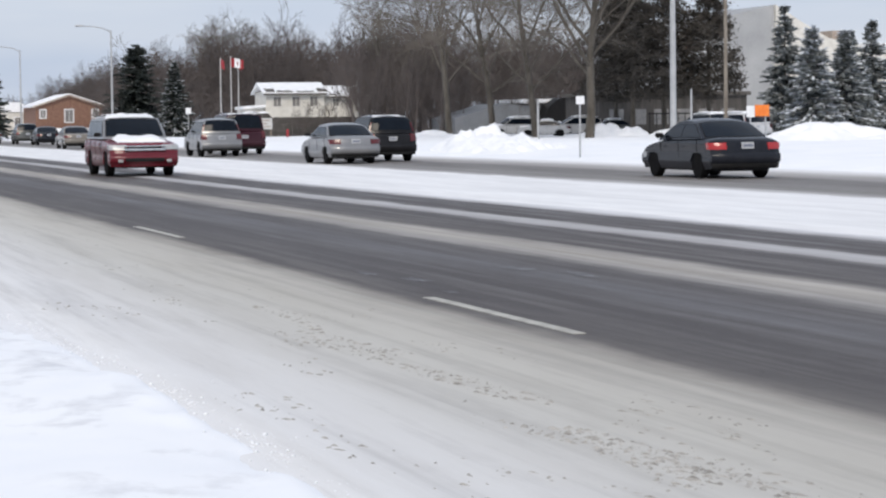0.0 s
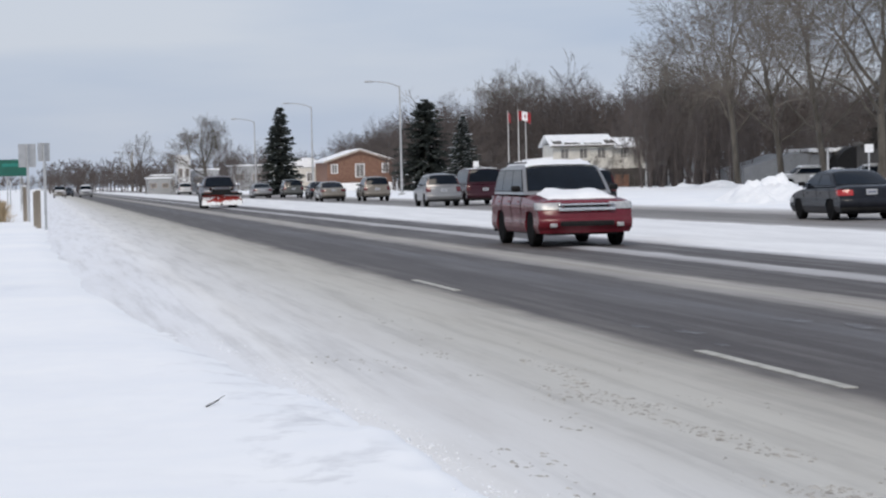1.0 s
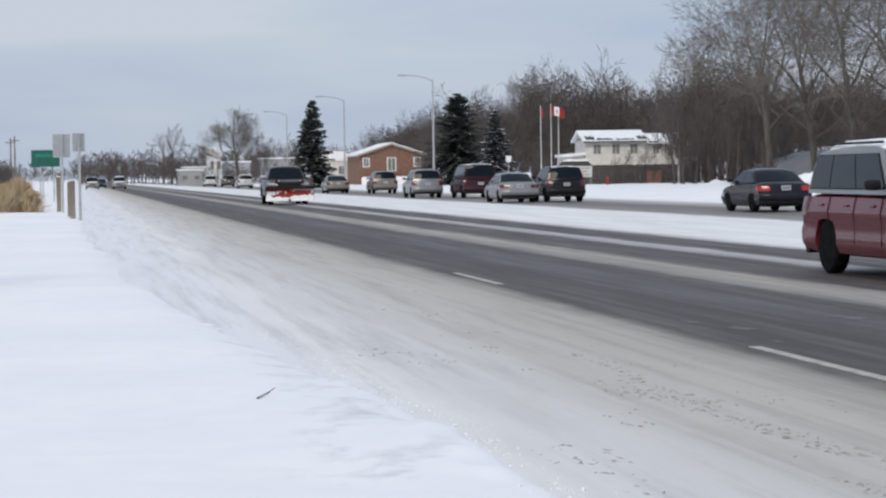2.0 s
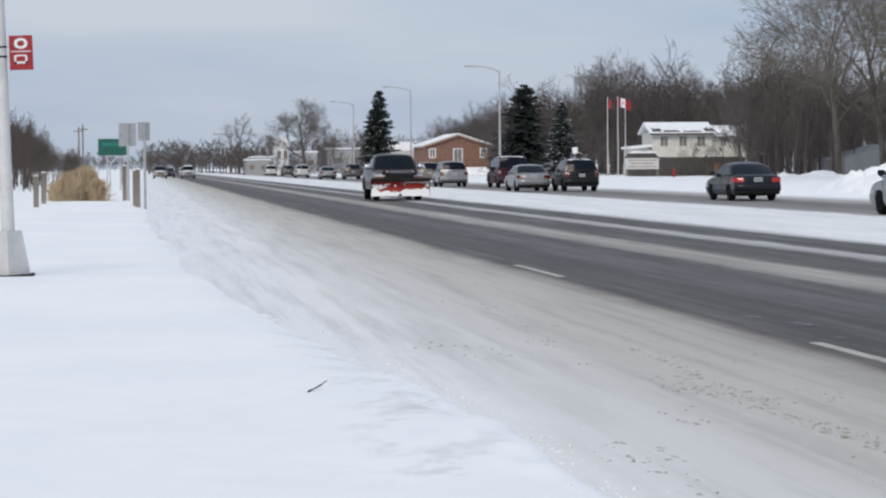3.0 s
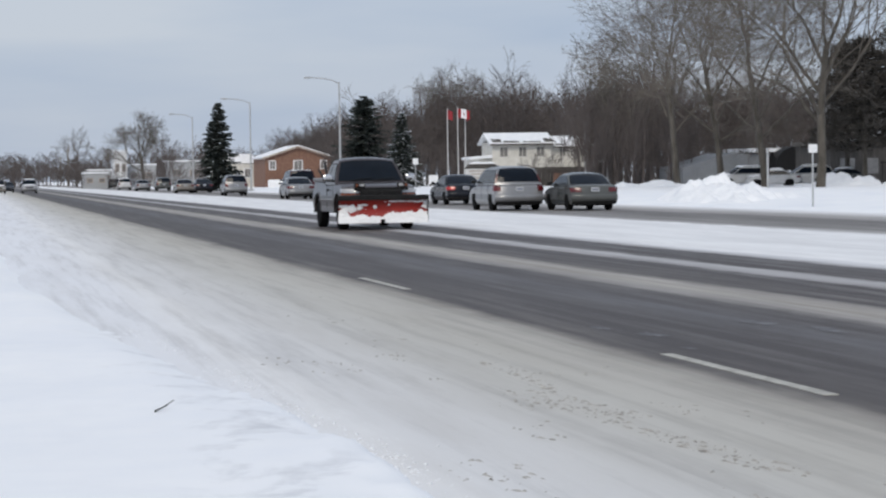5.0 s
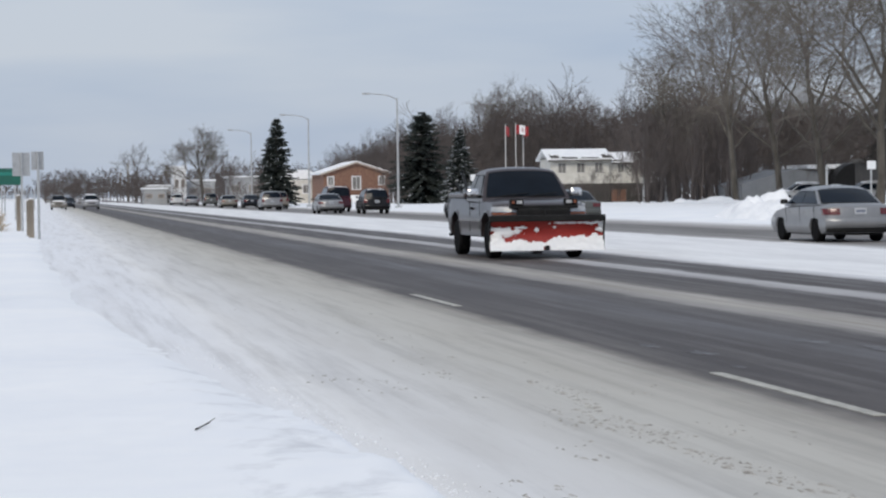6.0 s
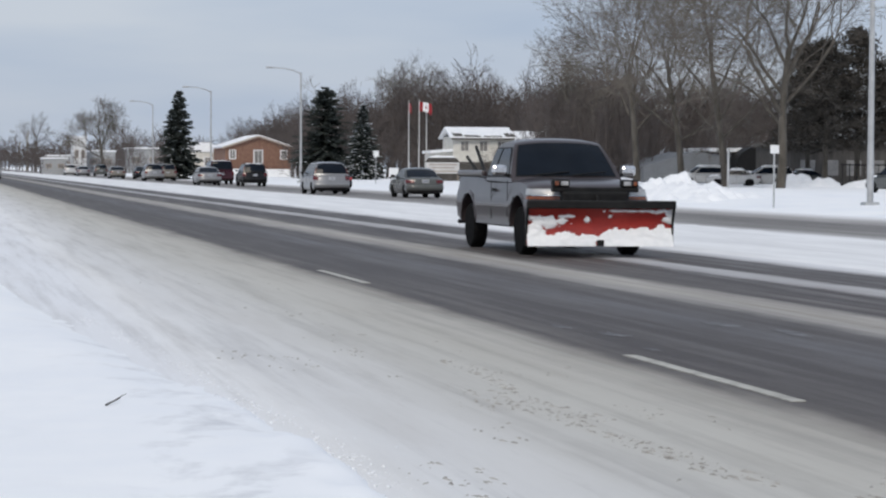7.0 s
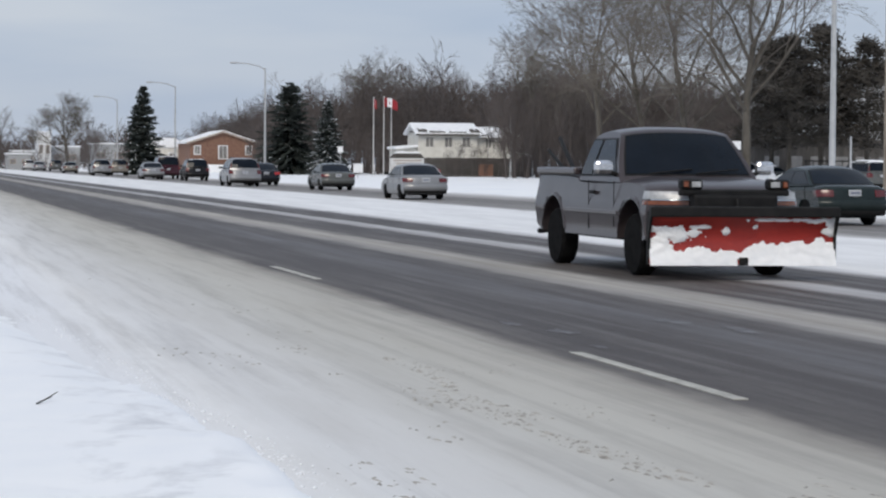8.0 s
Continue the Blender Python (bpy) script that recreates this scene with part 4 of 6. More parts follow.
def lathe_x(profile, n=20):
    """A wheel part: (radius, x) points turned round the x axis."""
    bm = bmesh.new()
    rings = [[bm.verts.new((x, r * math.cos(2 * math.pi * i / n), r * math.sin(2 * math.pi * i / n))) for i in range(n)] for r, x in profile]
    for a, b in zip(rings, rings[1:]):
        for i in range(n):
            j = (i + 1) % n
            bm.faces.new((a[i], a[j], b[j], b[i]))
    bm.faces.new(rings[0])
    bm.faces.new(rings[-1][::-1])
    return bm


WHEELS = {}


def wheel(parent, x, y, r, w):
    key = (round(r, 3), round(w, 3))
    if key not in WHEELS:
        t = bpy.data.meshes.new("tyre")
        bm = lathe_x([(r * 0.66, -w / 2), (r * 0.93, -w / 2), (r, -w * 0.36), (r, w * 0.36), (r * 0.93, w / 2), (r * 0.66, w / 2)])
        bm.to_mesh(t)
        bm.free()
        t.materials.append(M["tyre"])
        bm = lathe_x([(r * 0.66, -w * 0.46), (r * 0.62, -w * 0.46), (r * 0.58, -w * 0.26), (r * 0.58, w * 0.26), (r * 0.62, w * 0.46), (r * 0.66, w * 0.46)], 20)
        for s in range(5):
            q = bmesh.new()
            box(q, -w * 0.42, w * 0.42, -r * 0.10, r * 0.10, 0.02, r * 0.62)
            bmesh.ops.rotate(q, cent=(0, 0, 0), matrix=Matrix.Rotation(s * 2 * math.pi / 5, 3, "X"), verts=q.verts)
            tmp = bpy.data.meshes.new("spoke")
            q.to_mesh(tmp)
            q.free()
            bm.from_mesh(tmp)
            bpy.data.meshes.remove(tmp)
        d = bpy.data.meshes.new("rim")
        bm.to_mesh(d)
        bm.free()
        d.materials.append(M["rim"])
        WHEELS[key] = (t, d)
    hub = new("wheel")
    hub.parent = parent
    hub.location = (x, y, r)
    for nm, me in zip(("tyre", "rim"), WHEELS[key]):
        part(nm, me, None, hub)
    return hub


def snow_pad(x0, x1, y0, y1, z, h, seed, slope=0.0):
    """Snow lying on a roof or bonnet, with a ragged edge."""
    nx_, ny_ = 14, 14
    v = []
    for j in range(ny_ + 1):
        for i in range(nx_ + 1):
            a, c = i / nx_, j / ny_
            e = min(a, 1 - a, c, 1 - c) * 8
            x = x0 + (x1 - x0) * a + 0.04 * noise.noise((a * 4 + seed, c * 4, 1))
            y = y0 + (y1 - y0) * c + 0.08 * noise.noise((a * 5, c * 4 + seed, 2))
            crown = -0.04 * (2 * a - 1) ** 4
            v.append((x, y, z + slope * (y - y0) + crown + h * min(1, e) * (0.75 + 0.6 * noise.noise((a * 4 + seed, c * 4, 3))) - (0.02 if e == 0 else 0)))
    f = [(j * (nx_ + 1) + i, j * (nx_ + 1) + i + 1, (j + 1) * (nx_ + 1) + i + 1, (j + 1) * (nx_ + 1) + i) for j in range(ny_) for i in range(nx_)]
    return mesh_of("snow_cover", v, f, M["bank"], True)


BODY = {
    # L, W, tyre radius, axles, outline below, cabin, waist, window stations (rear to front), lean
    "sedan": dict(W=1.80, r=0.32, axles=(-1.38, 1.37), zb=0.22, waist=0.94, lean=0.34,
                  low=[(-2.34, 0.24), (-2.40, 0.45), (-2.38, 0.72), (-2.30, 0.93), (-2.05, 0.99), (-1.4, 0.99), (0.8, 0.95), (1.35, 0.90), (1.95, 0.80), (2.25, 0.69), (2.34, 0.5), (2.30, 0.22)],
                  cab=[(-1.78, 0.96), (-1.08, 1.36), (-0.75, 1.43), (-0.3, 1.455), (0.15, 1.43), (0.35, 1.38), (1.28, 0.91)]),
    "suv": dict(W=1.84, r=0.36, axles=(-1.34, 1.32), zb=0.30, waist=1.06, lean=0.22, nose=0.22, tail=0.14,
                low=[(-2.20, 0.34), (-2.28, 0.55), (-2.24, 0.80), (-2.20, 1.06), (-1.4, 1.08), (0.8, 1.06), (1.25, 1.02), (1.9, 0.94), (2.18, 0.82), (2.25, 0.55), (2.2, 0.3)],
                cab=[(-2.18, 1.04), (-1.98, 1.62), (-1.6, 1.70), (-0.6, 1.72), (0.0, 1.70), (0.28, 1.64), (1.15, 1.02)]),
    "minivan": dict(W=1.95, r=0.34, axles=(-1.52, 1.50), zb=0.24, waist=1.03, lean=0.24,
                    low=[(-2.45, 0.28), (-2.55, 0.50), (-2.50, 0.75), (-2.42, 1.03), (-1.4, 1.04), (0.9, 1.02), (1.45, 0.98), (2.1, 0.86), (2.42, 0.72), (2.5, 0.5), (2.45, 0.24)],
                    cab=[(-2.40, 1.00), (-2.15, 1.58), (-1.8, 1.70), (-0.6, 1.74), (0.2, 1.70), (0.5, 1.62), (1.55, 0.98)]),
    "van": dict(W=2.0, r=0.36, axles=(-1.65, 1.65), zb=0.30, waist=1.15, lean=0.14, nose=0.2, tail=0.08,
                low=[(-2.55, 0.34), (-2.62, 0.55), (-2.58, 0.8), (-2.55, 1.15), (-1.4, 1.15), (1.2, 1.13), (1.6, 1.10), (2.2, 1.0), (2.45, 0.85), (2.55, 0.55), (2.5, 0.3)],
                cab=[(-2.53, 1.12), (-2.48, 1.85), (-2.3, 1.95), (-0.6, 1.98), (0.5, 1.95), (0.8, 1.86), (1.6, 1.1)]),
    "crossover": dict(W=1.93, r=0.37, axles=(-1.50, 1.49), zb=0.28, waist=1.08, lean=0.17, nose=0.16, tail=0.10,
                      low=[(-2.50, 0.32), (-2.56, 0.55), (-2.52, 0.85), (-2.50, 1.08), (-1.4, 1.09), (0.7, 1.08), (1.1, 1.06), (1.9, 1.00), (2.35, 0.95), (2.48, 0.80), (2.55, 0.55), (2.46, 0.28)],
                      cab=[(-2.48, 1.06), (-2.36, 1.62), (-2.1, 1.69), (-0.8, 1.72), (0.1, 1.70), (0.35, 1.64), (1.0, 1.05)]),
}


def lerp_profile(prof, zs, front):
    """The y of the cabin's front or rear slope at a height."""
    top = max(range(len(prof)), key=lambda i: prof[i][1])
    pts = prof[top:] if front else prof[: top + 1][::-1]
    for (y0, z0), (y1, z1) in zip(pts, pts[1:]):
        if z1 <= zs <= z0:
            return y0 + (y1 - y0) * (z0 - zs) / max(1e-6, z0 - z1)
    return pts[-1][0]


def wrapped(face, W, side, x0, z0, z1, along, out, front):
    """A lamp that follows the end of the body and turns round its corner along the flank."""
    s = 1 if front else -1
    def fn(a, b):
        z = z0 + (z1 - z0) * b
        if a < 0.65:
            x = x0 + (W / 2 * 0.985 - x0) * a / 0.65
            return (side * min(x, flank(W, z) + out), face(x, z) + s * out, z)
        return (side * (flank(W, z) + out), face(W / 2, z) - s * along * (a - 0.65) / 0.35, z)
    return sheet(fn, 10, 3, (-side * 0.03, -s * 0.05, 0))


def bumper(face, W, z0, z1, out, front, reach=0.99):
    """A strip that follows the end of the body from flank to flank, with rounded edges."""
    s = 1 if front else -1
    def fn(a, b):
        x, z = (2 * a - 1) * W / 2 * reach, z0 + (z1 - z0) * b
        return (x, face(x, z) + s * out * (1 - (2 * b - 1) ** 4 * 0.7), z)
    return sheet(fn, 20, 6, (0, -s * 0.15, 0))


def car(kind, name, label, paint_mat, seed=0, brake=False, roof_snow=0.0, hood_snow=0.0, group="vehicles on the road", cabin_paint=None):
    s = BODY[kind]
    W, r, zb, waist, lean = s["W"], s["r"], s["zb"], s["waist"], s["lean"]
    prof = rounded(s["cab"])
    nose, tail = s.get("nose", 0.26), s.get("tail", 0.18)
    rear, ahead = end_face(s["low"], W, nose, tail, False), end_face(s["low"], W, nose, tail, True)
    t = thing(name, label, "car", group=group)
    part("body", lower_body(s["low"], W, zb, s["axles"], r, nose, tail), paint_mat, t, smooth=True)
    bm, half, at = cabin(prof, W, waist, lean)
    part("cabin", bm, cabin_paint or paint_mat, t, smooth=True)
    yr, yf = s["low"][1][0], max(p[0] for p in s["low"])
    part("underbody", boxed(-W / 2 + 0.27, W / 2 - 0.27, yr + 0.25, yf - 0.25, zb - 0.04, zb + 0.32), M["black"], t)
    for y in s["axles"]:
        for side in (-1, 1):
            wheel(t, side * (W / 2 - 0.13), y, r, 0.21)
    zt = max(z for _, z in prof)
    z0, z1 = waist + 0.06, zt - 0.10
    for nm, front in (("windscreen", True), ("rear_window", False)):
        z_low = z0 if front or kind == "sedan" else z0 + 0.04
        seal = part("window_seal", slope_pane(prof, at, z_low - 0.02, z1 + 0.02, front, 0.92, 0.004), M["black"], t, smooth=True)
        part(nm, slope_pane(prof, at, z_low, z1, front, 0.89, 0.010), M["glass"], seal, smooth=True)
    # side windows in one dark frame
    a0, a1 = lerp_profile(prof, z0, False) + 0.22, lerp_profile(prof, z1, False) + 0.16
    b0, b1 = lerp_profile(prof, z0, True) - 0.24, lerp_profile(prof, z1, True) - 0.15
    cuts = (0.0, 0.28, 0.64, 1.0) if kind in ("minivan", "crossover", "van") else ((0.0, 0.22, 0.58, 1.0) if kind == "suv" else (0.0, 0.5, 1.0))
    for side in (-1, 1):
        part("window_frame", side_pane(side, half, zt, waist, z0 - 0.02, z1 + 0.015, (a0 - 0.03, b0 + 0.03), (a1 - 0.03, b1 + 0.03), 0.004), M["black"], t, smooth=True)
        for c0, c1 in zip(cuts, cuts[1:]):
            e0, e1 = (0.02 if c0 else 0.0), (0.02 if c1 < 1 else 0.0)
            part("side_window", side_pane(side, half, zt, waist, z0, z1, (a0 + (b0 - a0) * c0 + e0, a0 + (b0 - a0) * c1 - e1), (a1 + (b1 - a1) * c0 + e0, a1 + (b1 - a1) * c1 - e1), 0.010), M["glass"], t, smooth=True)
        for at_y in (0.0, 0.5, 1.0) if kind == "sedan" else (0.28, 0.64, 1.0):
            ys = a0 + 0.1 + (b0 - a0 - 0.1) * at_y
            q = bmesh.new()
            zs = [zb + 0.14, 0.52, 0.64, 0.76, 0.82, 0.90, waist - 0.02]
            zs = [z for i, z in enumerate(zs) if i in (0, 6) or zb + 0.16 < z < waist - 0.04]
            for za, zc in zip(zs, zs[1:]):
                rod(q, (side * flank(W, za), ys, za), (side * flank(W, zc), ys, zc), 0.006, 0.006, 5)
            part("door_seam", q, M["black"], t)
            if at_y:
                hz = waist - 0.17
                part("door_handle", boxed(*sorted((side * (flank(W, hz) - 0.02), side * (flank(W, hz) + 0.018))), ys - 0.40, ys - 0.24, hz - 0.016, hz + 0.016, bevel=0.01), paint_mat, t)
        mx = side * (W / 2 + 0.07)
        part("mirror", boxed(mx - 0.10, mx + 0.10, b0 - 0.16, b0 - 0.02, waist + 0.03, waist + 0.16, bevel=0.045), M["black"], t, smooth=True)
        if kind in ("sedan",):
            lz0, lz1, lw = 0.70, 0.86, 0.36
        elif kind in ("van",):
            lz0, lz1, lw = 0.80, 1.10, 0.18
        else:
            lz0, lz1, lw = 0.76, 1.02, 0.24
        part("tail_lamp", wrapped(rear, W, side, W / 2 - lw, lz0, lz1, 0.20, 0.014, False), M["tail_lit"] if brake else M["tail"], t, "red tail lamp", smooth=True)
        if kind in ("suv", "minivan"):
            y_ = lambda z: lerp_profile(prof, z, False)
            part("pillar_lamp", sheet(lambda a, b: at(side * (0.93 + 0.06 * a), y_(waist + 0.05 + 0.36 * b), waist + 0.05 + 0.36 * b) + Vector((0, -0.014, 0.004)), 2, 4, (0, 0.03, 0)), M["tail"], t, "slim red lamp beside the rear window")
        hz = max(p[1] for p in s["low"] if p[0] > yf - 0.3) - 0.03
        part("headlight", wrapped(ahead, W, side, W / 2 - 0.46, hz - 0.17, hz - 0.03, 0.22, 0.012, True), M["head"], t, "clear headlight", smooth=True)
    part("rear_bumper", bumper(rear, W, 0.37, 0.62, 0.06, False), paint_mat, t, smooth=True)
    part("rear_valance", bumper(rear, W, 0.25, 0.365, 0.03, False, 0.95), M["black"], t)
    part("front_bumper", bumper(ahead, W, 0.36, 0.58, 0.05, True), paint_mat, t, smooth=True)
    part("grille", bumper(ahead, W, hz - 0.16, hz - 0.05, 0.015, True, 0.46), M["black"], t, "dark grille")
    pz = 0.79 if kind in ("sedan",) else 0.84
    py = rear(0, pz)
    plate = part("number_plate", boxed(-0.155, 0.155, py - 0.03, py + 0.05, pz - 0.075, pz + 0.075, bevel=0.006), M["plate"], t, "pale number plate")
    part("plate_bar", boxed(-0.12, 0.12, py - 0.035, py - 0.02, pz - 0.03, pz + 0.03), M["bars"], plate)
    if kind != "sedan":
        part("rear_wiper", rodded((0.0, rear(0, waist) - 0.03, waist + 0.05), (0.32, lerp_profile(prof, waist + 0.2, False) - 0.03, waist + 0.16), 0.010, 0.008, n=5), M["black"], t)
        for side in (-1, 1):
            q = bmesh.new()
            for i in range(6):
                ya, yb = a1 + 0.1 + (b1 - a1 - 0.3) * i / 6, a1 + 0.1 + (b1 - a1 - 0.3) * (i + 1) / 6
                rod(q, (side * (half(zt) - 0.10), ya, zt + 0.0), (side * (half(zt) - 0.10), yb, zt + 0.0), 0.018, 0.018, 5)
            part("roof_rail", q, M["black"], t)
    if roof_snow:
        part("roof_snow", snow_pad(-half(zt) + 0.06, half(zt) - 0.06, lerp_profile(prof, zt - 0.05, False) + 0.05, lerp_profile(prof, zt - 0.06, True), zt - 0.03, roof_snow, seed), None, t, "snow on the roof")
    if hood_snow:
        yb = lerp_profile(prof, waist, True)
        part("bonnet_snow", snow_pad(-W / 2 + 0.20, W / 2 - 0.20, yb - 0.1, yf - 0.28, waist - 0.01, hood_snow, seed + 3, -0.085), None, t, "heap of snow on the bonnet")
    return t


# Paint colours
PAINT = {
    "charcoal": paint("charcoal_paint", (0.006, 0.008, 0.014), 0.05),
    "silver": paint("silver_paint", (0.23, 0.235, 0.245), 0.14, 0.28, 0.35),
    "pewter": paint("pewter_paint", (0.075, 0.08, 0.078), 0.14),
    "black": paint("black_paint", (0.005, 0.005, 0.007), 0.05),
    "maroon": paint("maroon_paint", (0.035, 0.006, 0.014), 0.10),
    "red": paint("deep_red_paint", (0.120, 0.003, 0.012), 0.07),
    "beige": paint("beige_paint", (0.17, 0.155, 0.135), 0.2),
    "white": paint("white_paint_car", (0.50, 0.51, 0.52), 0.2),
    "darkgreen": paint("dark_green_paint", (0.007, 0.015, 0.016), 0.06),
    "pickup": paint("pewter_grey_paint", (0.042, 0.033, 0.036), 0.08, 0.28, 0.1),
}

for shade in ("charcoal", "black", "darkgreen", "maroon"):
    gloss = PAINT[shade].node_tree.nodes["Principled BSDF"]
    gloss.inputs["Specular IOR Level"].default_value, gloss.inputs["Coat Weight"].default_value = 0.18, 0.12

flex = car("crossover", "crossover_car", "red boxy crossover with snow on its roof and bonnet", PAINT["red"], 5, roof_snow=0.10, hood_snow=0.13, cabin_paint=PAINT["silver"])
for side in (-1, 1):
    part("fog_lamp", boxed(side * 0.68 - 0.07, side * 0.68 + 0.07, 2.46, 2.575, 0.40, 0.48, bevel=0.02), M["head"], flex)
part("grille_bar", boxed(-0.58, 0.58, 2.44, 2.575, 0.72, 0.79, bevel=0.015), M["chrome"], flex, "chrome three-bar grille")
part("grille_bar", boxed(-0.58, 0.58, 2.40, 2.555, 0.83, 0.87, bevel=0.01), M["chrome"], flex, "chrome three-bar grille")
part("air_intake", boxed(-0.55, 0.55, 2.44, 2.606, 0.42, 0.52, bevel=0.02), M["black"], flex)

car_a = car("sedan", "sedan_car", "charcoal sedan with a lit red brake lamp", PAINT["charcoal"], 1, brake=True)
car_b = car("minivan", "minivan_car", "silver minivan splashed with road salt", PAINT["silver"], 2)
car_c = car("sedan", "sedan_car", "grey-green sedan dulled by salt", PAINT["pewter"], 3)
car_d = car("sedan", "sedan_car", "silver sedan with red tail lamps", PAINT["silver"], 4)
car_e = car("sedan", "sedan_car", "dark green sedan with red tail lamps", PAINT["darkgreen"], 6)
car_f = car("sedan", "sedan_car", "pale silver sedan with red tail lamps", PAINT["silver"], 7)
car_g = car("suv", "suv_car", "black sport utility car with snow on its roof", PAINT["black"], 8, roof_snow=0.03)
car_h = car("van", "van_car", "dark maroon van with rear windows", PAINT["maroon"], 9, roof_snow=0.03)
car_i = car("suv", "suv_car", "silver sport utility car with roof rails", PAINT["silver"], 10)
car_j = car("suv", "suv_car", "beige sport utility car", PAINT["beige"], 11)
car_s = car("sedan", "sedan_car", "beige silver sedan in the far queue", PAINT["beige"], 12)
car_t = car("suv", "suv_car", "dark sport utility car in the far queue", PAINT["pewter"], 13)
car_u = car("sedan", "sedan_car", "silver sedan in the far queue", PAINT["silver"], 14)
car_v = car("suv", "suv_car", "white sport utility car in the far queue", PAINT["white"], 15, roof_snow=0.05)
car_w = car("minivan", "minivan_car", "grey minivan in the far queue", PAINT["pewter"], 16)
car_x = car("minivan", "minivan_car", "white minivan in the far queue", PAINT["white"], 17, roof_snow=0.05)
car_k = car("sedan", "sedan_car", "dark sedan in the far queue", PAINT["charcoal"], 22)
car_y = car("suv", "suv_car", "dark sport utility car far down the road", PAINT["charcoal"], 18)
on_1 = car("suv", "suv_car", "pale oncoming sport utility car far away", PAINT["beige"], 19, hood_snow=0.05)
on_2 = car("suv", "suv_car", "silver oncoming car with snow far away", PAINT["silver"], 20, roof_snow=0.08, hood_snow=0.06)
on_3 = car("sedan", "sedan_car", "dark oncoming sedan far away", PAINT["charcoal"], 21)


def plow_truck():
    """Extended-cab pickup with a snow plough on its nose."""
    W, r = 2.02, 0.395
    ax = (-1.80, 1.82)
    pm = PAINT["pickup"]
    t = thing("pickup_truck", "dusty pewter-grey pickup truck with a red snow plough", "pickup truck", group="vehicles on the road")
    low = [(-2.74, 0.56), (-2.78, 0.80), (-2.78, 1.30), (-2.74, 1.34), (-0.75, 1.32), (-0.70, 1.24), (1.10, 1.24), (1.5, 1.265), (2.2, 1.225), (2.58, 1.15), (2.72, 1.02), (2.74, 0.62), (2.66, 0.48)]
    part("body", lower_body(low, W, 0.46, ax, r, 0.30, 0.03, 0.035, 0.8, 1.52), pm, t, smooth=True)
    ahead = end_face(low, W, 0.30, 0.03, True)
    prof = rounded([(-0.80, 1.20), (-0.68, 1.78), (-0.50, 1.90), (0.05, 1.935), (0.45, 1.91), (0.62, 1.86), (1.22, 1.27), (1.32, 1.18)])
    bm, half, at = cabin(prof, W, 1.2, 0.26, 0.13)
    part("cab", bm, pm, t, smooth=True)
    # cargo bed behind the cab: solid, a black sheet at the rim painting its shade
    part("bed_shade", boxed(-0.86, 0.86, -2.70, -0.82, 1.325, 1.342), M["black"], t, "dark open cargo bed")
    for side in (-1, 1):
        xa, xb = sorted((side * 0.90, side * 1.00))
        part("bed_rail", boxed(xa, xb, -2.76, -0.80, 1.27, 1.375, bevel=0.03), pm, t)
        part("fender_flare", fender(side, ax[0], r), pm, t)
        part("fender_flare", fender(side, ax[1], r), pm, t)
    part("tailgate", boxed(-0.95, 0.95, -2.80, -2.74, 0.80, 1.375, bevel=0.02), pm, t)
    part("underbody", boxed(-0.62, 0.62, -2.6, 2.4, 0.40, 0.75), M["black"], t)
    part("rear_bumper", boxed(-0.90, 0.90, -2.87, -2.72, 0.52, 0.70, bevel=0.04), M["black"], t)
    part("exhaust_pipe", rodded((0.86, -2.45, 0.46), (0.98, -2.66, 0.44), 0.04, 0.04), M["black"], t)
    part("trailer_step", boxed(-0.90, -0.7, -2.76, -2.64, 0.46, 0.56, bevel=0.02), M["black"], t)
    part("trailer_step", boxed(0.7, 0.90, -2.76, -2.64, 0.46, 0.56, bevel=0.02), M["black"], t)
    for y in ax:
        for side in (-1, 1):
            wheel(t, side * (W / 2 - 0.15), y, r, 0.25)
            xa, xb = sorted((side * 0.58, side * 0.72))
            part("wheel_well", boxed(xa, xb, y - 0.62, y + 0.62, 0.42, 1.06, bevel=0.03), M["black"], t)
    z0, z1 = 1.295, 1.83
    for nm, front in (("windscreen", True), ("rear_window", False)):
        seal = part("window_seal", slope_pane(prof, at, z0 - 0.02, z1 + 0.015, front, 0.925, 0.004), M["black"], t, smooth=True)
        part(nm, slope_pane(prof, at, z0, z1, front, 0.90, 0.010), M["glass"], seal, smooth=True)
    zt = max(z for _, z in prof)
    for side in (-1, 1):
        for low_y, high_y in (((-0.60, -0.12), (-0.50, -0.12)), ((-0.02, 0.98), (-0.02, 0.48))):
            part("window_frame", side_pane(side, half, zt, 1.2, z0 - 0.03, z1 - 0.005, (low_y[0] - 0.025, low_y[1] + 0.03), (high_y[0] - 0.025, high_y[1] + 0.03), 0.004), M["black"], t, smooth=True)
            part("side_window", side_pane(side, half, zt, 1.2, z0, z1 - 0.03, low_y, high_y, 0.010), M["glass"], t, smooth=True)
        mx = side * 1.12
        part("mirror", boxed(mx - 0.13, mx + 0.13, 0.90, 1.03, 1.29, 1.47, bevel=0.055), M["chrome"], t, "chrome wing mirror")
        part("mirror_arm", rodded((side * 0.93, 0.98, 1.28), (side * 1.08, 0.97, 1.34), 0.03, 0.03), M["black"], t)
        part("door_seam", boxed(*sorted((side * 1.004, side * 1.0125)), -0.075, -0.06, 0.55, 1.2), M["black"], t)
        part("door_seam", boxed(*sorted((side * 1.004, side * 1.0125)), 1.07, 1.085, 0.60, 1.2), M["black"], t)
        part("door_handle", boxed(*sorted((side * 0.99, side * 1.03)), 0.02, 0.20, 1.02, 1.07, bevel=0.01), M["black"], t)
        part("side_moulding", boxed(*sorted((side * 1.0, side * 1.03)), -1.2, 1.25, 0.76, 0.82, bevel=0.01), pm, t)
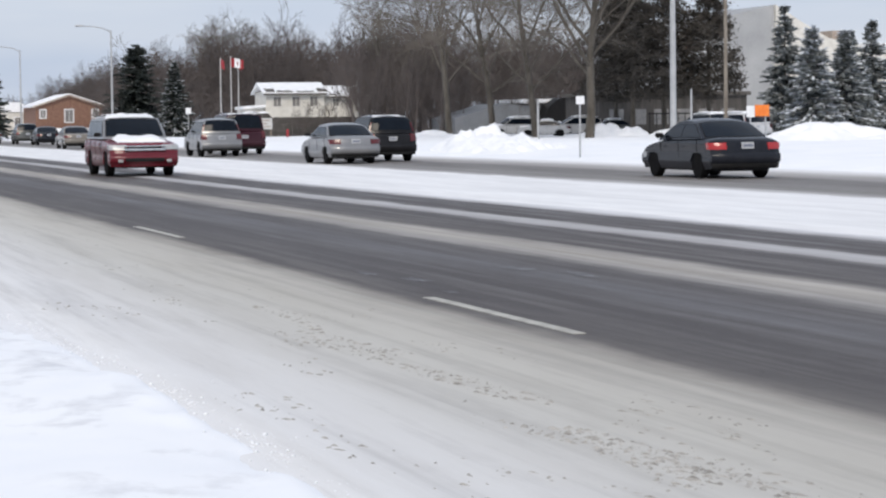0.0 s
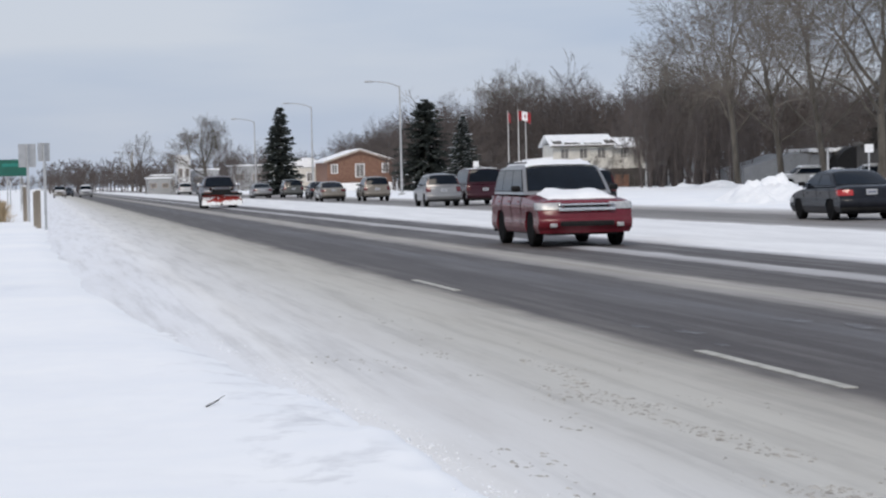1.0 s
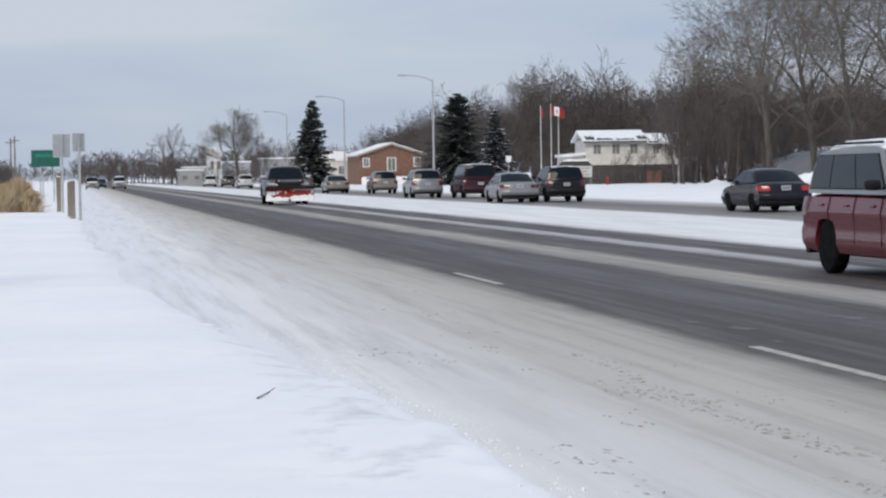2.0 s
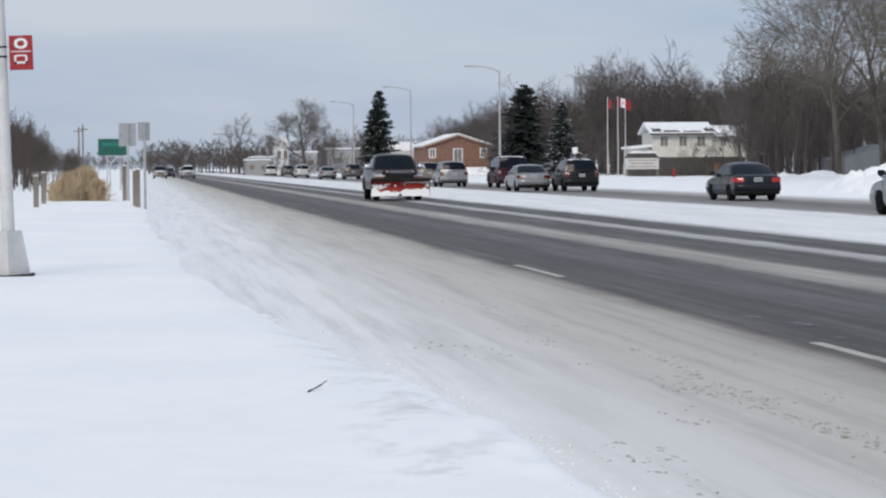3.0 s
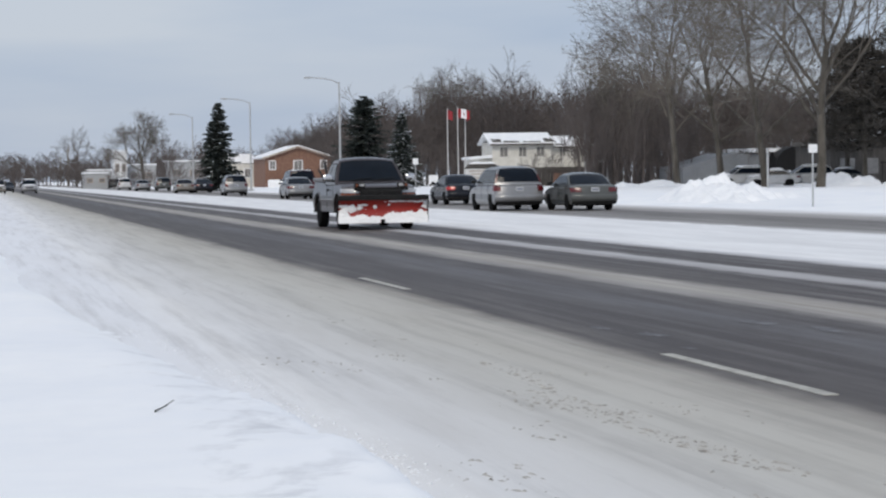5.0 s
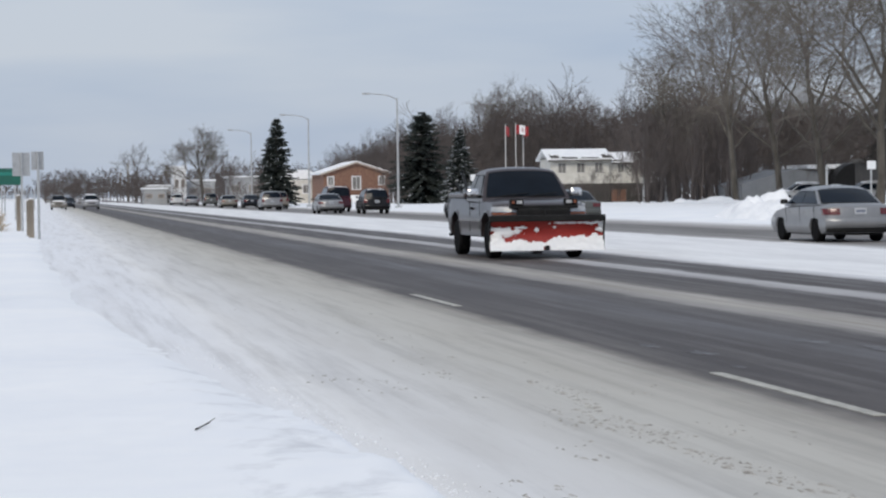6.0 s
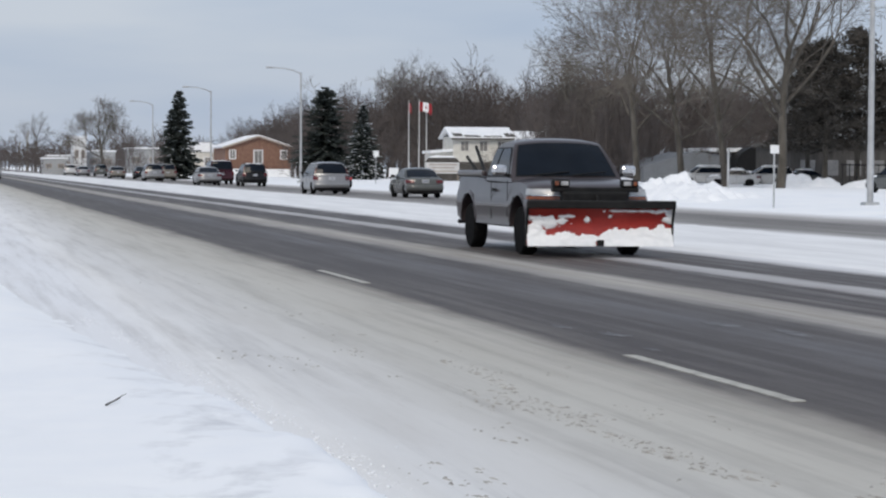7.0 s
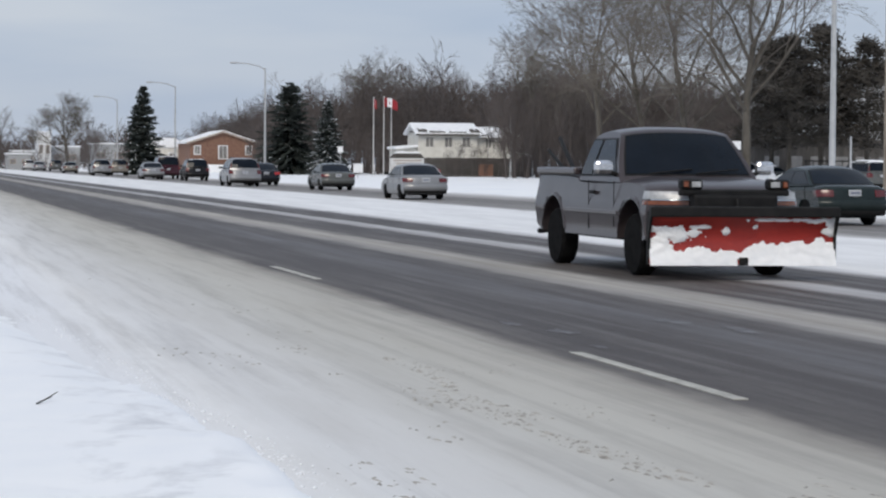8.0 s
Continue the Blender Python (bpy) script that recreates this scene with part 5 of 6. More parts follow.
        part("headlight", wrapped(ahead, W, side, 0.54, 0.985, 1.085, 0.16, 0.014, True), M["head"], t, "clear headlight", smooth=True)
        part("indicator", wrapped(ahead, W, side, 0.54, 0.915, 0.965, 0.16, 0.014, True), M["amber"], t, "amber indicator", smooth=True)
        part("wiper", rodded((side * 0.32 + 0.25, 1.235, 1.30), (side * 0.32 - 0.35, 1.17, 1.36), 0.012, 0.012, n=5), M["black"], t)
    part("grille", boxed(-0.53, 0.53, 2.58, 2.755, 0.86, 1.08, bevel=0.02), M["black"], t, "black grille")
    part("grille_bar", bumper(ahead, W, 0.965, 0.985, 0.03, True, 0.95), M["chrome"], t)
    part("front_bumper", bumper(ahead, W, 0.58, 0.84, 0.09, True), M["black"], t, smooth=True)
    # plough frame and its two work lights
    part("light_bar", boxed(-0.72, 0.72, 2.78, 2.90, 1.035, 1.115, bevel=0.025), M["black"], t, "black plough headgear")
    part("shroud", boxed(-0.56, 0.56, 2.74, 2.94, 0.80, 1.06, bevel=0.05), M["black"], t)
    for side in (-1, 1):
        part("upright", boxed(*sorted((side * 0.36, side * 0.46)), 2.77, 2.88, 0.35, 1.05), M["black"], t)
        lx = side * 0.57
        lamp = part("work_light", boxed(lx - 0.14, lx + 0.14, 2.76, 2.92, 1.115, 1.24, bevel=0.025), M["black"], t, "black plough work light")
        part("lens", boxed(lx - 0.11 if side > 0 else lx - 0.01, lx + 0.01 if side > 0 else lx + 0.11, 2.91, 2.932, 1.14, 1.21, bevel=0.008), M["head"], lamp, "clear lens")
        part("marker_lens", boxed(*((lx + 0.05, lx + 0.11) if side > 0 else (lx - 0.11, lx - 0.05)), 2.91, 2.930, 1.14, 1.21, bevel=0.008), M["amber"], lamp, "amber marker lens")
        part("push_arm", rodded((side * 0.42, 2.7, 0.42), (side * 0.30, 3.10, 0.34), 0.05, 0.05), M["black"], t)
    part("lift_chain", rodded((0.0, 2.96, 1.0), (0.0, 3.10, 0.55), 0.02, 0.02), M["black"], t)
    # the blade, a little wider than the truck, slightly turned
    blade_root = new("plough_blade")
    blade_root.parent = t
    blade_root.matrix_basis = pose(0.02, 3.17, 0.20, 0, 0, -5)
    tagged(blade_root, "curved red plough blade caked with snow")
    bw = 1.175

    def curve_at(k):
        a = -0.35 + 1.25 * k
        return 0.22 - 0.42 * math.sin(a + 0.35) * 0.55 - 0.02, 0.65 * k

    v, f = [], []
    nu, nv = 25, 12
    for q in range(2):
        for j in range(nv + 1):
            for i in range(nu + 1):
                yk, zk = curve_at(j / nv)
                v.append((-bw + 2 * bw * i / nu, yk - 0.035 * q - 0.10 + 0.28 * (j / nv) ** 2.2, zk))
        o = q * (nu + 1) * (nv + 1)
        f += [(o + j * (nu + 1) + i, o + j * (nu + 1) + i + 1, o + (j + 1) * (nu + 1) + i + 1, o + (j + 1) * (nu + 1) + i) for j in range(nv) for i in range(nu)]
    part("mouldboard", mesh_of("mouldboard", v, f, M["blade"], True), None, blade_root, "red steel mouldboard")
    part("top_flap", boxed(-bw - 0.02, bw + 0.02, 0.13, 0.25, 0.58, 0.71, bevel=0.02), M["black"], blade_root, "black rubber top flap")
    for side in (-1, 1):
        q = slab([(-0.05, 0.0), (0.02, 0.0), (0.03, 0.36), (0.20, 0.67), (0.10, 0.69), (-0.05, 0.44)], 0.03)
        bmesh.ops.rotate(q, cent=(0, 0, 0), matrix=Matrix.Rotation(math.pi / 2, 3, "Z"), verts=q.verts)
        bmesh.ops.translate(q, vec=(side * bw + 0.015, 0.05, 0), verts=q.verts)
        part("end_plate", q, M["black"], blade_root)
    for x in (-0.9, -0.45, 0.0, 0.45, 0.9):
        part("rib", boxed(x - 0.03, x + 0.03, -0.14, 0.02, 0.05, 0.66), M["black"], blade_root)
    # snow caked on the blade: a deep ragged band along the foot, patches and flecks above it
    def caked(u, k):
        band = np.interp(u, (0, 0.06, 0.12, 0.44, 0.50, 0.56, 0.66, 0.78, 0.94, 1), (0.46, 0.40, 0.30, 0.25, 0.22, 0.36, 0.44, 0.43, 0.46, 0.42))
        ragged = 0.10 * noise.noise((u * 14, 0.3, 1.5)) + 0.06 * noise.noise((u * 40, k * 9, 4.0))
        m = (band + ragged - k) * 6
        for cu, ck, du, dk in ((0.15, 0.56, 0.12, 0.15), (0.08, 0.42, 0.08, 0.12), (0.28, 0.70, 0.09, 0.035), (0.41, 0.62, 0.022, 0.07), (0.57, 0.72, 0.02, 0.05), (0.70, 0.84, 0.16, 0.032), (0.90, 0.82, 0.07, 0.045), (0.985, 0.72, 0.04, 0.22), (0.03, 0.66, 0.03, 0.06)):
            rr = math.hypot((u - cu) / du, (k - ck) / dk)
            m = max(m, 1.0 - rr + 0.75 * noise.noise((u * 22, k * 9, 7.0)) + 0.3 * noise.noise((u * 60, k * 24, 2.0)))
        if abs(u - 0.49) < 0.022 and k < 0.10:
            m = -1
        return m

    nu, nv = 150, 44
    v, f, ids = [], [], {}
    for j in range(nv + 1):
        for i in range(nu + 1):
            u, k = i / nu, j / nv * 0.9
            m = caked(u, k)
            yk, zk = curve_at(k)
            lift = 0.012 + 0.035 * min(1.0, max(0.0, m)) * (0.8 + 0.5 * noise.noise((u * 18, k * 8, 3)))
            ids[i, j] = (len(v), m)
            v.append((bw - 2 * bw * u, yk - 0.10 + 0.28 * k ** 2.2 + (lift if m > 0 else -0.01), zk - (0.015 if j == 0 else 0)))
    for j in range(nv):
        for i in range(nu):
            q = [ids[i, j], ids[i, j + 1], ids[i + 1, j + 1], ids[i + 1, j]]
            if sum(m > 0 for _, m in q) >= 2:
                f.append([n for n, _ in q])
    part("caked_snow", mesh_of("caked_snow", v, f, M["bank"], True), None, blade_root, "white caked snow with a ragged edge")
    part("edge_joint", boxed(-0.05, 0.05, 0.09, 0.165, -0.01, 0.085, bevel=0.01), M["black"], blade_root)
    # tool handle that stands out of the bed
    part("shovel_handle", rodded((0.72, -1.75, 1.33), (0.66, -2.70, 1.80), 0.032, 0.032), M["black"], t, "dark handle standing out of the bed")
    part("shovel_handle", rodded((0.80, -1.95, 1.33), (0.84, -2.66, 1.62), 0.026, 0.026), M["black"], t, "dark handle standing out of the bed")
    return t


def fender(side, cy, r):
    """The raised lip round a wheel opening."""
    bm = bmesh.new()
    R0, R1 = r * 1.49, r * 1.60
    n = 12
    rows = []
    for i in range(n + 1):
        a = 0.22 + (math.pi - 0.44) * i / n
        row = []
        for R, x in ((R0, 0.985), (R0, 1.022), (R1 * 0.97, 1.016), (R1, 0.985)):
            row.append(bm.verts.new((side * x, cy + R * math.cos(a), r * 0.98 + R * math.sin(a))))
        rows.append(row)
    for a, b in zip(rows, rows[1:]):
        for i in range(3):
            bm.faces.new((a[i], a[i + 1], b[i + 1], b[i]))
    return bm


M["blade"] = surface("scraped_red_steel", (0.24, 0.012, 0.008), (0.36, 0.022, 0.012), 2.2, 0.45, 0.15, 0, 0.2, (1, 1, 2))
truck = plow_truck()


# ---- poles, signs, houses ----
def street_lamp(x, y, h, arm=-2.4, r=0.11, group="street lamps along the far verge"):
    t = thing("street_lamp", "tall grey steel street lamp with a curved arm", "street lamp", pose(x, y, 0), group)
    part("base", boxed(-0.28, 0.28, -0.28, 0.28, -0.1, 0.28, bevel=0.05), M["galv"], t)
    part("pole", rodded((0, 0, 0.1), (0, 0, h), r, r * 0.6, n=10), M["galv"], t)
    bm = bmesh.new()
    pts = [(0, 0, h - 0.15), (arm * 0.25, 0, h + 0.15), (arm * 0.6, 0, h + 0.32), (arm, 0, h + 0.38)]
    for a, b in zip(pts, pts[1:]):
        rod(bm, a, b, 0.05, 0.045)
    part("arm", bm, M["galv"], t)
    part("lantern", boxed(arm - 0.65, arm + 0.05, -0.14, 0.14, h + 0.30, h + 0.46, bevel=0.05), M["galv"], t, "flat lantern head")
    return t


street_lamp(30.6, 198, 9.6)
street_lamp(28.4, 246, 9.5)
street_lamp(27.6, 305, 9.6)
street_lamp(33.4, 80, 11.5, r=0.125)


def utility_pole(x, y, h, r=0.14, wood=True, lean=0.0):
    t = thing("utility_pole", "plain weathered utility pole", "pole", pose(x, y, 0, 0, lean, 0), "poles along the street")
    part("shaft", rodded((0, 0, -0.2), (0, 0, h), r, r * 0.75), M["wood"] if wood else M["galv"], t)
    part("crossarm", boxed(-0.7, 0.7, -0.06, 0.06, h - 0.7, h - 0.55), M["wood"], t)
    return t


utility_pole(47.5, 107, 11, 0.11)
utility_pole(26.4, 700, 12, 0.2)
utility_pole(25.6, 690, 11, 0.2)
utility_pole(24.6, 720, 9, 0.2)
utility_pole(-8.4, 330, 7.6, 0.14)
utility_pole(-9.1, 335, 7.4, 0.14)


def plain_pole(x, y, h, r, label="thin bare pole on the lawn"):
    t = thing("pole", label, "pole", pose(x, y, 0))
    part("shaft", rodded((0, 0, -0.2), (0, 0, h), r, r * 0.8), M["galv"], t)
    part("cap", rodded((0, 0, h), (0, 0, h + 0.05), r * 1.1, r * 0.4), M["galv"], t)
    return t


def bus_sign(x, y, z, w, h, label, m, name="road_sign", board=None, turn=0.0):
    t = thing(name, label, "sign", pose(x, y, 0, 0, 0, turn))
    part("post", rodded((0, 0, -0.2), (0, 0, z + h), 0.035, 0.035), M["galv"], t)
    part("panel", boxed(-w / 2, w / 2, -0.05, -0.035, z, z + h, bevel=0.004), m, t, board or "plain panel")
    return t


bus_sign(29.3, 79, 2.02, 0.33, 0.30, "small white sign on a thin post in the snow", M["white"])
bus_sign(35.5, 189, 2.35, 0.45, 0.5, "small white sign on a post", M["white"])
bus_sign(41.5, 212, 0.6, 0.9, 0.85, "low white notice board on a post", M["white"])
bus_sign(29.4, 268, 2.0, 0.4, 0.4, "small pale sign on a post", M["white"])
plain_pole(66.0, 240, 2.6, 0.10)
plain_pole(62.5, 236, 6.6, 0.12, "grey lamp post before the pale house")
plain_pole(36.9, 86.5, 2.6, 0.05)
plain_pole(56.0, 160, 3.0, 0.10, "short post beside the big trees")

# fire hydrant
hyd = thing("fire_hydrant", "small dark fire hydrant standing in snow", "hydrant", pose(50.4, 217, 0))
part("barrel", rodded((0, 0, -0.1), (0, 0, 0.75), 0.14, 0.13, n=10), M["red"], hyd)
part("cap", rodded((0, 0, 0.75), (0, 0, 0.95), 0.16, 0.05, n=10), M["red"], hyd)


def flag(x, y, h, colour_bands, fly, spread=0.62):
    t = thing("flagpole", "tall white flagpole with a red and white flag", "flagpole", pose(x, y, 0), "flagpoles by the sign")
    part("pole", rodded((0, 0, -0.1), (0, 0, h), 0.07, 0.04), M["pale_steel"], t)
    part("finial", rodded((0, 0, h), (0, 0, h + 0.12), 0.07, 0.02), M["galv"], t)
    cloth = new("flag")
    cloth.parent = t
    cloth.location = (0.0, 0, h - 0.12)
    w, hh = 1.7, 0.95
    n = 12
    edges = (0.0, 0.27, 0.73, 1.0)
    for band, m in zip(range(3), colour_bands):
        v, f = [], []
        for q in range(2):
            for i in range(n + 1):
                u = edges[band] + (edges[band + 1] - edges[band]) * i / n
                wave = 0.13 * math.sin(u * 7 + fly) * u
                for z in (0, -hh):
                    v.append((0.05 + u * w * spread, wave - 0.01 * q - u * w * 0.5 + (0.05 if z else 0), z - 0.25 * u * u))
            o = q * (n + 1) * 2
            f += [(o + 2 * i, o + 2 * i + 1, o + 2 * i + 3, o + 2 * i + 2) for i in range(n)]
        part("stripe", mesh_of("stripe", v, f, m), None, cloth)
    if colour_bands[1] is M["white"]:
        # the plain red emblem in the middle
        u0 = 0.5
        bm = bmesh.new()
        for dy in (0.03, -0.045):
            pts = [(0, -0.2), (0.10, -0.42), (0.22, -0.42), (0.10, -0.62), (0.02, -0.78), (-0.02, -0.78), (-0.10, -0.62), (-0.22, -0.42), (-0.10, -0.42)]
            vs = [bm.verts.new((0.05 + (u0 + a * 0.5 / w) * w * spread, 0.13 * math.sin(u0 * 7 + fly) * u0 - (u0 + a * 0.5 / w) * w * 0.5 + dy + 0.02, b - 0.06)) for a, b in pts]
            bm.faces.new(vs)
        part("emblem", bm, M["red"], cloth, "red leaf emblem")
    return t


FLAGS = [flag(48.6, 240, 8.4, (M["red"], M["red"], M["red"]), 0.5, 0.2), flag(49.5, 239, 8.5, (M["red"], M["white"], M["red"]), 1.4, 0.66), flag(50.5, 240, 8.3, (M["red"], M["red"], M["red"]), 2.6, 0.22)]

# the low white sign board beside the flags
board = thing("sign_board", "low wide snow-capped sign board with faded red lines", "sign", pose(51.2, 235, 0))
part("panel", boxed(-1.75, 1.75, -0.1, 0.1, 0.9, 2.05, bevel=0.02), M["pale_steel"], board)
for z, w in ((1.82, 1.45), (1.5, 1.2), (1.15, 1.5)):
    part("writing_bar", boxed(-w, w, -0.112, -0.10, z - 0.06, z + 0.06), M["trim"], board, "faded red-brown bar")
for x in (-1.6, 1.6):
    part("leg", boxed(x - 0.1, x + 0.1, -0.08, 0.08, -0.1, 0.9), M["wood"], board)
part("base", boxed(-1.7, 1.7, -0.06, 0.06, 0.1, 0.9), M["fence"], board, "dark boarded foot")
part("roof", slab([(-1.85, 2.05), (1.85, 2.05), (1.35, 2.55), (-1.35, 2.55)], 0.5), M["fence"], board, "dark sloped cap")
part("cap_snow", slab([(-1.45, 2.55), (1.45, 2.55), (1.05, 2.78), (0.2, 2.70), (-0.5, 2.80), (-1.1, 2.72)], 0.46), M["bank"], board, "snow lying on the cap")


def window_set(parent, x, y, z, w, h, frame_m, turn=False, drape=True):
    win = part("window", boxed(x - w / 2 - 0.12, x + w / 2 + 0.12, y - 0.06, y + 0.02, z - h / 2 - 0.12, z + h / 2 + 0.12), frame_m, parent, "white framed window")
    for s in (-1, 1):
        part("pane", boxed(x + s * w / 4 - w / 4 + 0.03, x + s * w / 4 + w / 4 - 0.03, y - 0.075, y - 0.062, z - h / 2, z + h / 2), M["window"], win)
    return win


# brown brick house with a gable towards the road
house = thing("brick_house", "low brown brick house with a pale gable trim", "house", pose(43.8, 322, 0))
q = slab([(-4.6, -0.2), (4.6, -0.2), (4.6, 4.3), (0, 5.75), (-4.6, 4.3)], 14)
part("wall", q, M["brick"], house)
bm = bmesh.new()
for s in (-1, 1):
    vs = [(s * 5.0, 4.1), (0, 5.75), (0, 6.0), (s * 5.1, 4.35)]
    f_ = [bm.verts.new((a, -0.4, b)) for a, b in vs]
    k_ = [bm.verts.new((a, 14.4, b)) for a, b in vs]
    bm.faces.new(f_)
    bm.faces.new(k_[::-1])
    for i in range(4):
        bm.faces.new((f_[(i + 1) % 4], f_[i], k_[i], k_[(i + 1) % 4]))
part("roof", bm, M["bank"], house, "snow-covered roof")
bm = bmesh.new()
for s in (-1, 1):
    vs = [(s * 5.05, 3.98), (0, 5.62), (0, 5.86), (s * 5.1, 4.22)]
    f_ = [bm.verts.new((a, -0.46, b)) for a, b in vs]
    k_ = [bm.verts.new((a, -0.38, b)) for a, b in vs]
    bm.faces.new(f_)
    bm.faces.new(k_[::-1])
    for i in range(4):
        bm.faces.new((f_[(i + 1) % 4], f_[i], k_[i], k_[(i + 1) % 4]))
part("gable_trim", bm, M["trim"], house, "pale brown gable trim")
for x in (-3.6, 0.0, 3.6):
    window_set(house, x, 0, 3.2 if x else 2.9, 0.75 if x else 1.1, 1.1 if x else 1.7, M["white"])
part("hedge_snow", boxed(-4.4, 4.4, -1.6, -0.6, -0.1, 1.2, bevel=0.3), M["bank"], house, "snow heaped before the wall")

wing = thing("white_house", "low white house with a snowy roof", "house", pose(37.0, 338, 0))
part("wall", boxed(-3.5, 3.5, 0, 9, -0.2, 3.6), M["siding"], wing)
part("roof", slab([(-4.0, 3.5), (4.0, 3.5), (2.0, 5.0), (-2.0, 5.0)], 9.6), M["bank"], wing, "snow-covered roof")
window_set(wing, -1.5, 0, 2.2, 1.0, 1.2, M["white"])
window_set(wing, 1.6, 0, 2.2, 1.0, 1.2, M["white"])

# pale two-storey house with a snowy roof and a fence before it
pale = thing("pale_house", "cream two-storey house with snow on its stepped roof", "house", pose(61.3, 250, 0, 0, 0, -4))
part("wall", boxed(-5.6, 1.0, 0, 8, -0.2, 5.0), M["siding"], pale)
part("wall", boxed(1.0, 5.4, 0.6, 8, -0.2, 4.6), M["siding"], pale)
part("side_annex", boxed(-7.8, -5.6, 1, 7, -0.2, 3.2), M["siding"], pale)
part("porch_wall", boxed(4.4, 6.2, -0.8, 6, -0.2, 2.6), M["siding"], pale)


def lean_roof(x0, x1, y0, y1, z0, z1, tilt=0.0):
    bm = bmesh.new()
    ym = (y0 + y1) / 2
    pts = [(y0, z0), (ym, z1), (y1, z0), (y1, z0 - 0.2), (ym, z1 - 0.28), (y0, z0 - 0.2)]
    a = [bm.verts.new((x0, y, z)) for y, z in pts]
    b = [bm.verts.new((x1, y, z)) for y, z in pts]
    bm.faces.new(a)
    bm.faces.new(b[::-1])
    for i in range(6):
        j = (i + 1) % 6
        bm.faces.new((a[j], a[i], b[i], b[j]))
    return bm


part("roof", lean_roof(-6.0, 1.3, -0.6, 8.6, 4.95, 6.1), M["bank"], pale, "snow-covered upper roof")
part("roof", lean_roof(1.3, 5.9, 0.0, 8.6, 4.6, 5.7), M["bank"], pale, "snow-covered lower roof")
part("roof", slab([(4.0, 4.2), (7.2, 2.4), (7.2, 2.65), (4.0, 4.5)], 7), M["bank"], pale, "snow-covered porch roof")
part("roof", slab([(-8.1, 3.1), (-5.6, 3.3), (-5.6, 3.6), (-8.1, 3.4)], 7), M["bank"], pale, "snow-covered annex roof")
part("eave_trim", boxed(-5.9, 1.2, -0.62, -0.5, 4.62, 4.80), M["roof"], pale)
part("eave_trim", boxed(1.3, 5.8, -0.04, 0.08, 4.28, 4.44), M["roof"], pale)
for x in (-4.3, -2.2, -0.2):
    window_set(pale, x, 0, 3.9, 0.85, 1.0, M["siding"])
for x in (2.4, 4.0):
    window_set(pale, x, 0.6, 3.8, 0.65, 0.9, M["siding"])



def bare_shingles(x0, x1, s0, s1, seed, y0, z0, rise):
    """A patch of dark shingles where the snow has slid off the roof, just above the slope."""
    rg = random.Random(seed)
    k = 9
    up = [s1 * rg.uniform(0.45, 1.0) for i in range(k + 1)]
    bm = bmesh.new()
    rows = []
    for lift in (0.035, -0.02):
        rows.append([bm.verts.new((x0 + (x1 - x0) * i / k, y0 + s0, z0 + rise * s0 + lift)) for i in range(k + 1)])
        rows.append([bm.verts.new((x0 + (x1 - x0) * i / k, y0 + s0 + up[i], z0 + rise * (s0 + up[i]) + lift)) for i in range(k + 1)])
    for a, b in ((rows[0], rows[1]), (rows[3], rows[2]), (rows[1], rows[3]), (rows[2], rows[0])):
        for i in range(k):
            bm.faces.new((a[i], a[i + 1], b[i + 1], b[i]))
    return bm


for n, (x0, x1, s0, s1) in enumerate(((-5.6, -4.6, 0.1, 1.9), (-4.4, -2.6, 0.0, 0.8), (-2.2, -0.2, 0.0, 0.45), (0.2, 1.25, 0.1, 2.2))):
    part("bare_shingles", bare_shingles(x0, x1, s0, s1, n, -0.6, 4.95, 0.25), M["roof"], pale, "dark shingles bared of snow")
for n, (x0, x1, s0, s1) in enumerate(((1.5, 2.6, 0.0, 0.6), (5.1, 5.85, 0.0, 1.5))):
    part("bare_shingles", bare_shingles(x0, x1, s0, s1, 9 + n, 0.0, 4.6, 0.2558), M["roof"], pale, "dark shingles bared of snow")

fence = thing("board_fence", "tall dark board fence standing in the snow", "fence", pose(60.5, 243, 0))
me_board = bpy.data.meshes.new("board")
bm = boxed(-0.118, 0.118, -0.02, 0.02, -0.2, 2.15)
bm.to_mesh(me_board)
bm.free()
me_board.materials.append(M["fence"])
for n in range(52):
    ob = part("board", me_board, None, fence)
    ob.location = (-6.4 + n * 0.25, 0.012 * (n % 2), 0.03 * math.sin(n * 1.7))
part("rail", boxed(-6.5, 6.5, 0.04, 0.10, 0.5, 0.6), M["fence"], fence)
part("rail", boxed(-6.5, 6.5, 0.04, 0.10, 1.6, 1.7), M["fence"], fence)
box_o = thing("utility_box", "small orange-brown box before the fence", "box", pose(61.2, 241.5, 0))
part("body", boxed(-0.75, 0.75, -0.3, 0.3, 0.2, 1.5, bevel=0.05), M["brick"], box_o)
part("foot", boxed(-0.6, 0.6, -0.25, 0.25, -0.2, 0.2), M["concrete"], box_o)

# far pale buildings down the street
for x, y, w, h, lab in ((26.2, 440, 2.4, 6.8, "tall white building block far down the street"), (30.5, 446, 5.5, 4.2, "low pale building far down the street"),
                        (19.6, 400, 4.0, 2.6, "low white shop far down the street"), (24.0, 470, 5.0, 3.4, "low white shop roofed with snow"), (41, 470, 7, 5, "pale house behind bare trees")):
    t = thing("street_building", lab, "building", pose(x, y, 0))
    part("wall", boxed(-w / 2, w / 2, 0, 8, -0.2, h), M["white"] if h > 6 else M["concrete"], t)
    part("roof", boxed(-w / 2 - 0.2, w / 2 + 0.2, -0.2, 8.2, h, h + 0.3, bevel=0.08), M["bank"], t, "snow-covered flat roof")
    for n in range(2):
        window_set(t, (-0.25 + 0.5 * n) * w, 0, h * 0.55, w * 0.2, h * 0.2, M["trim"])

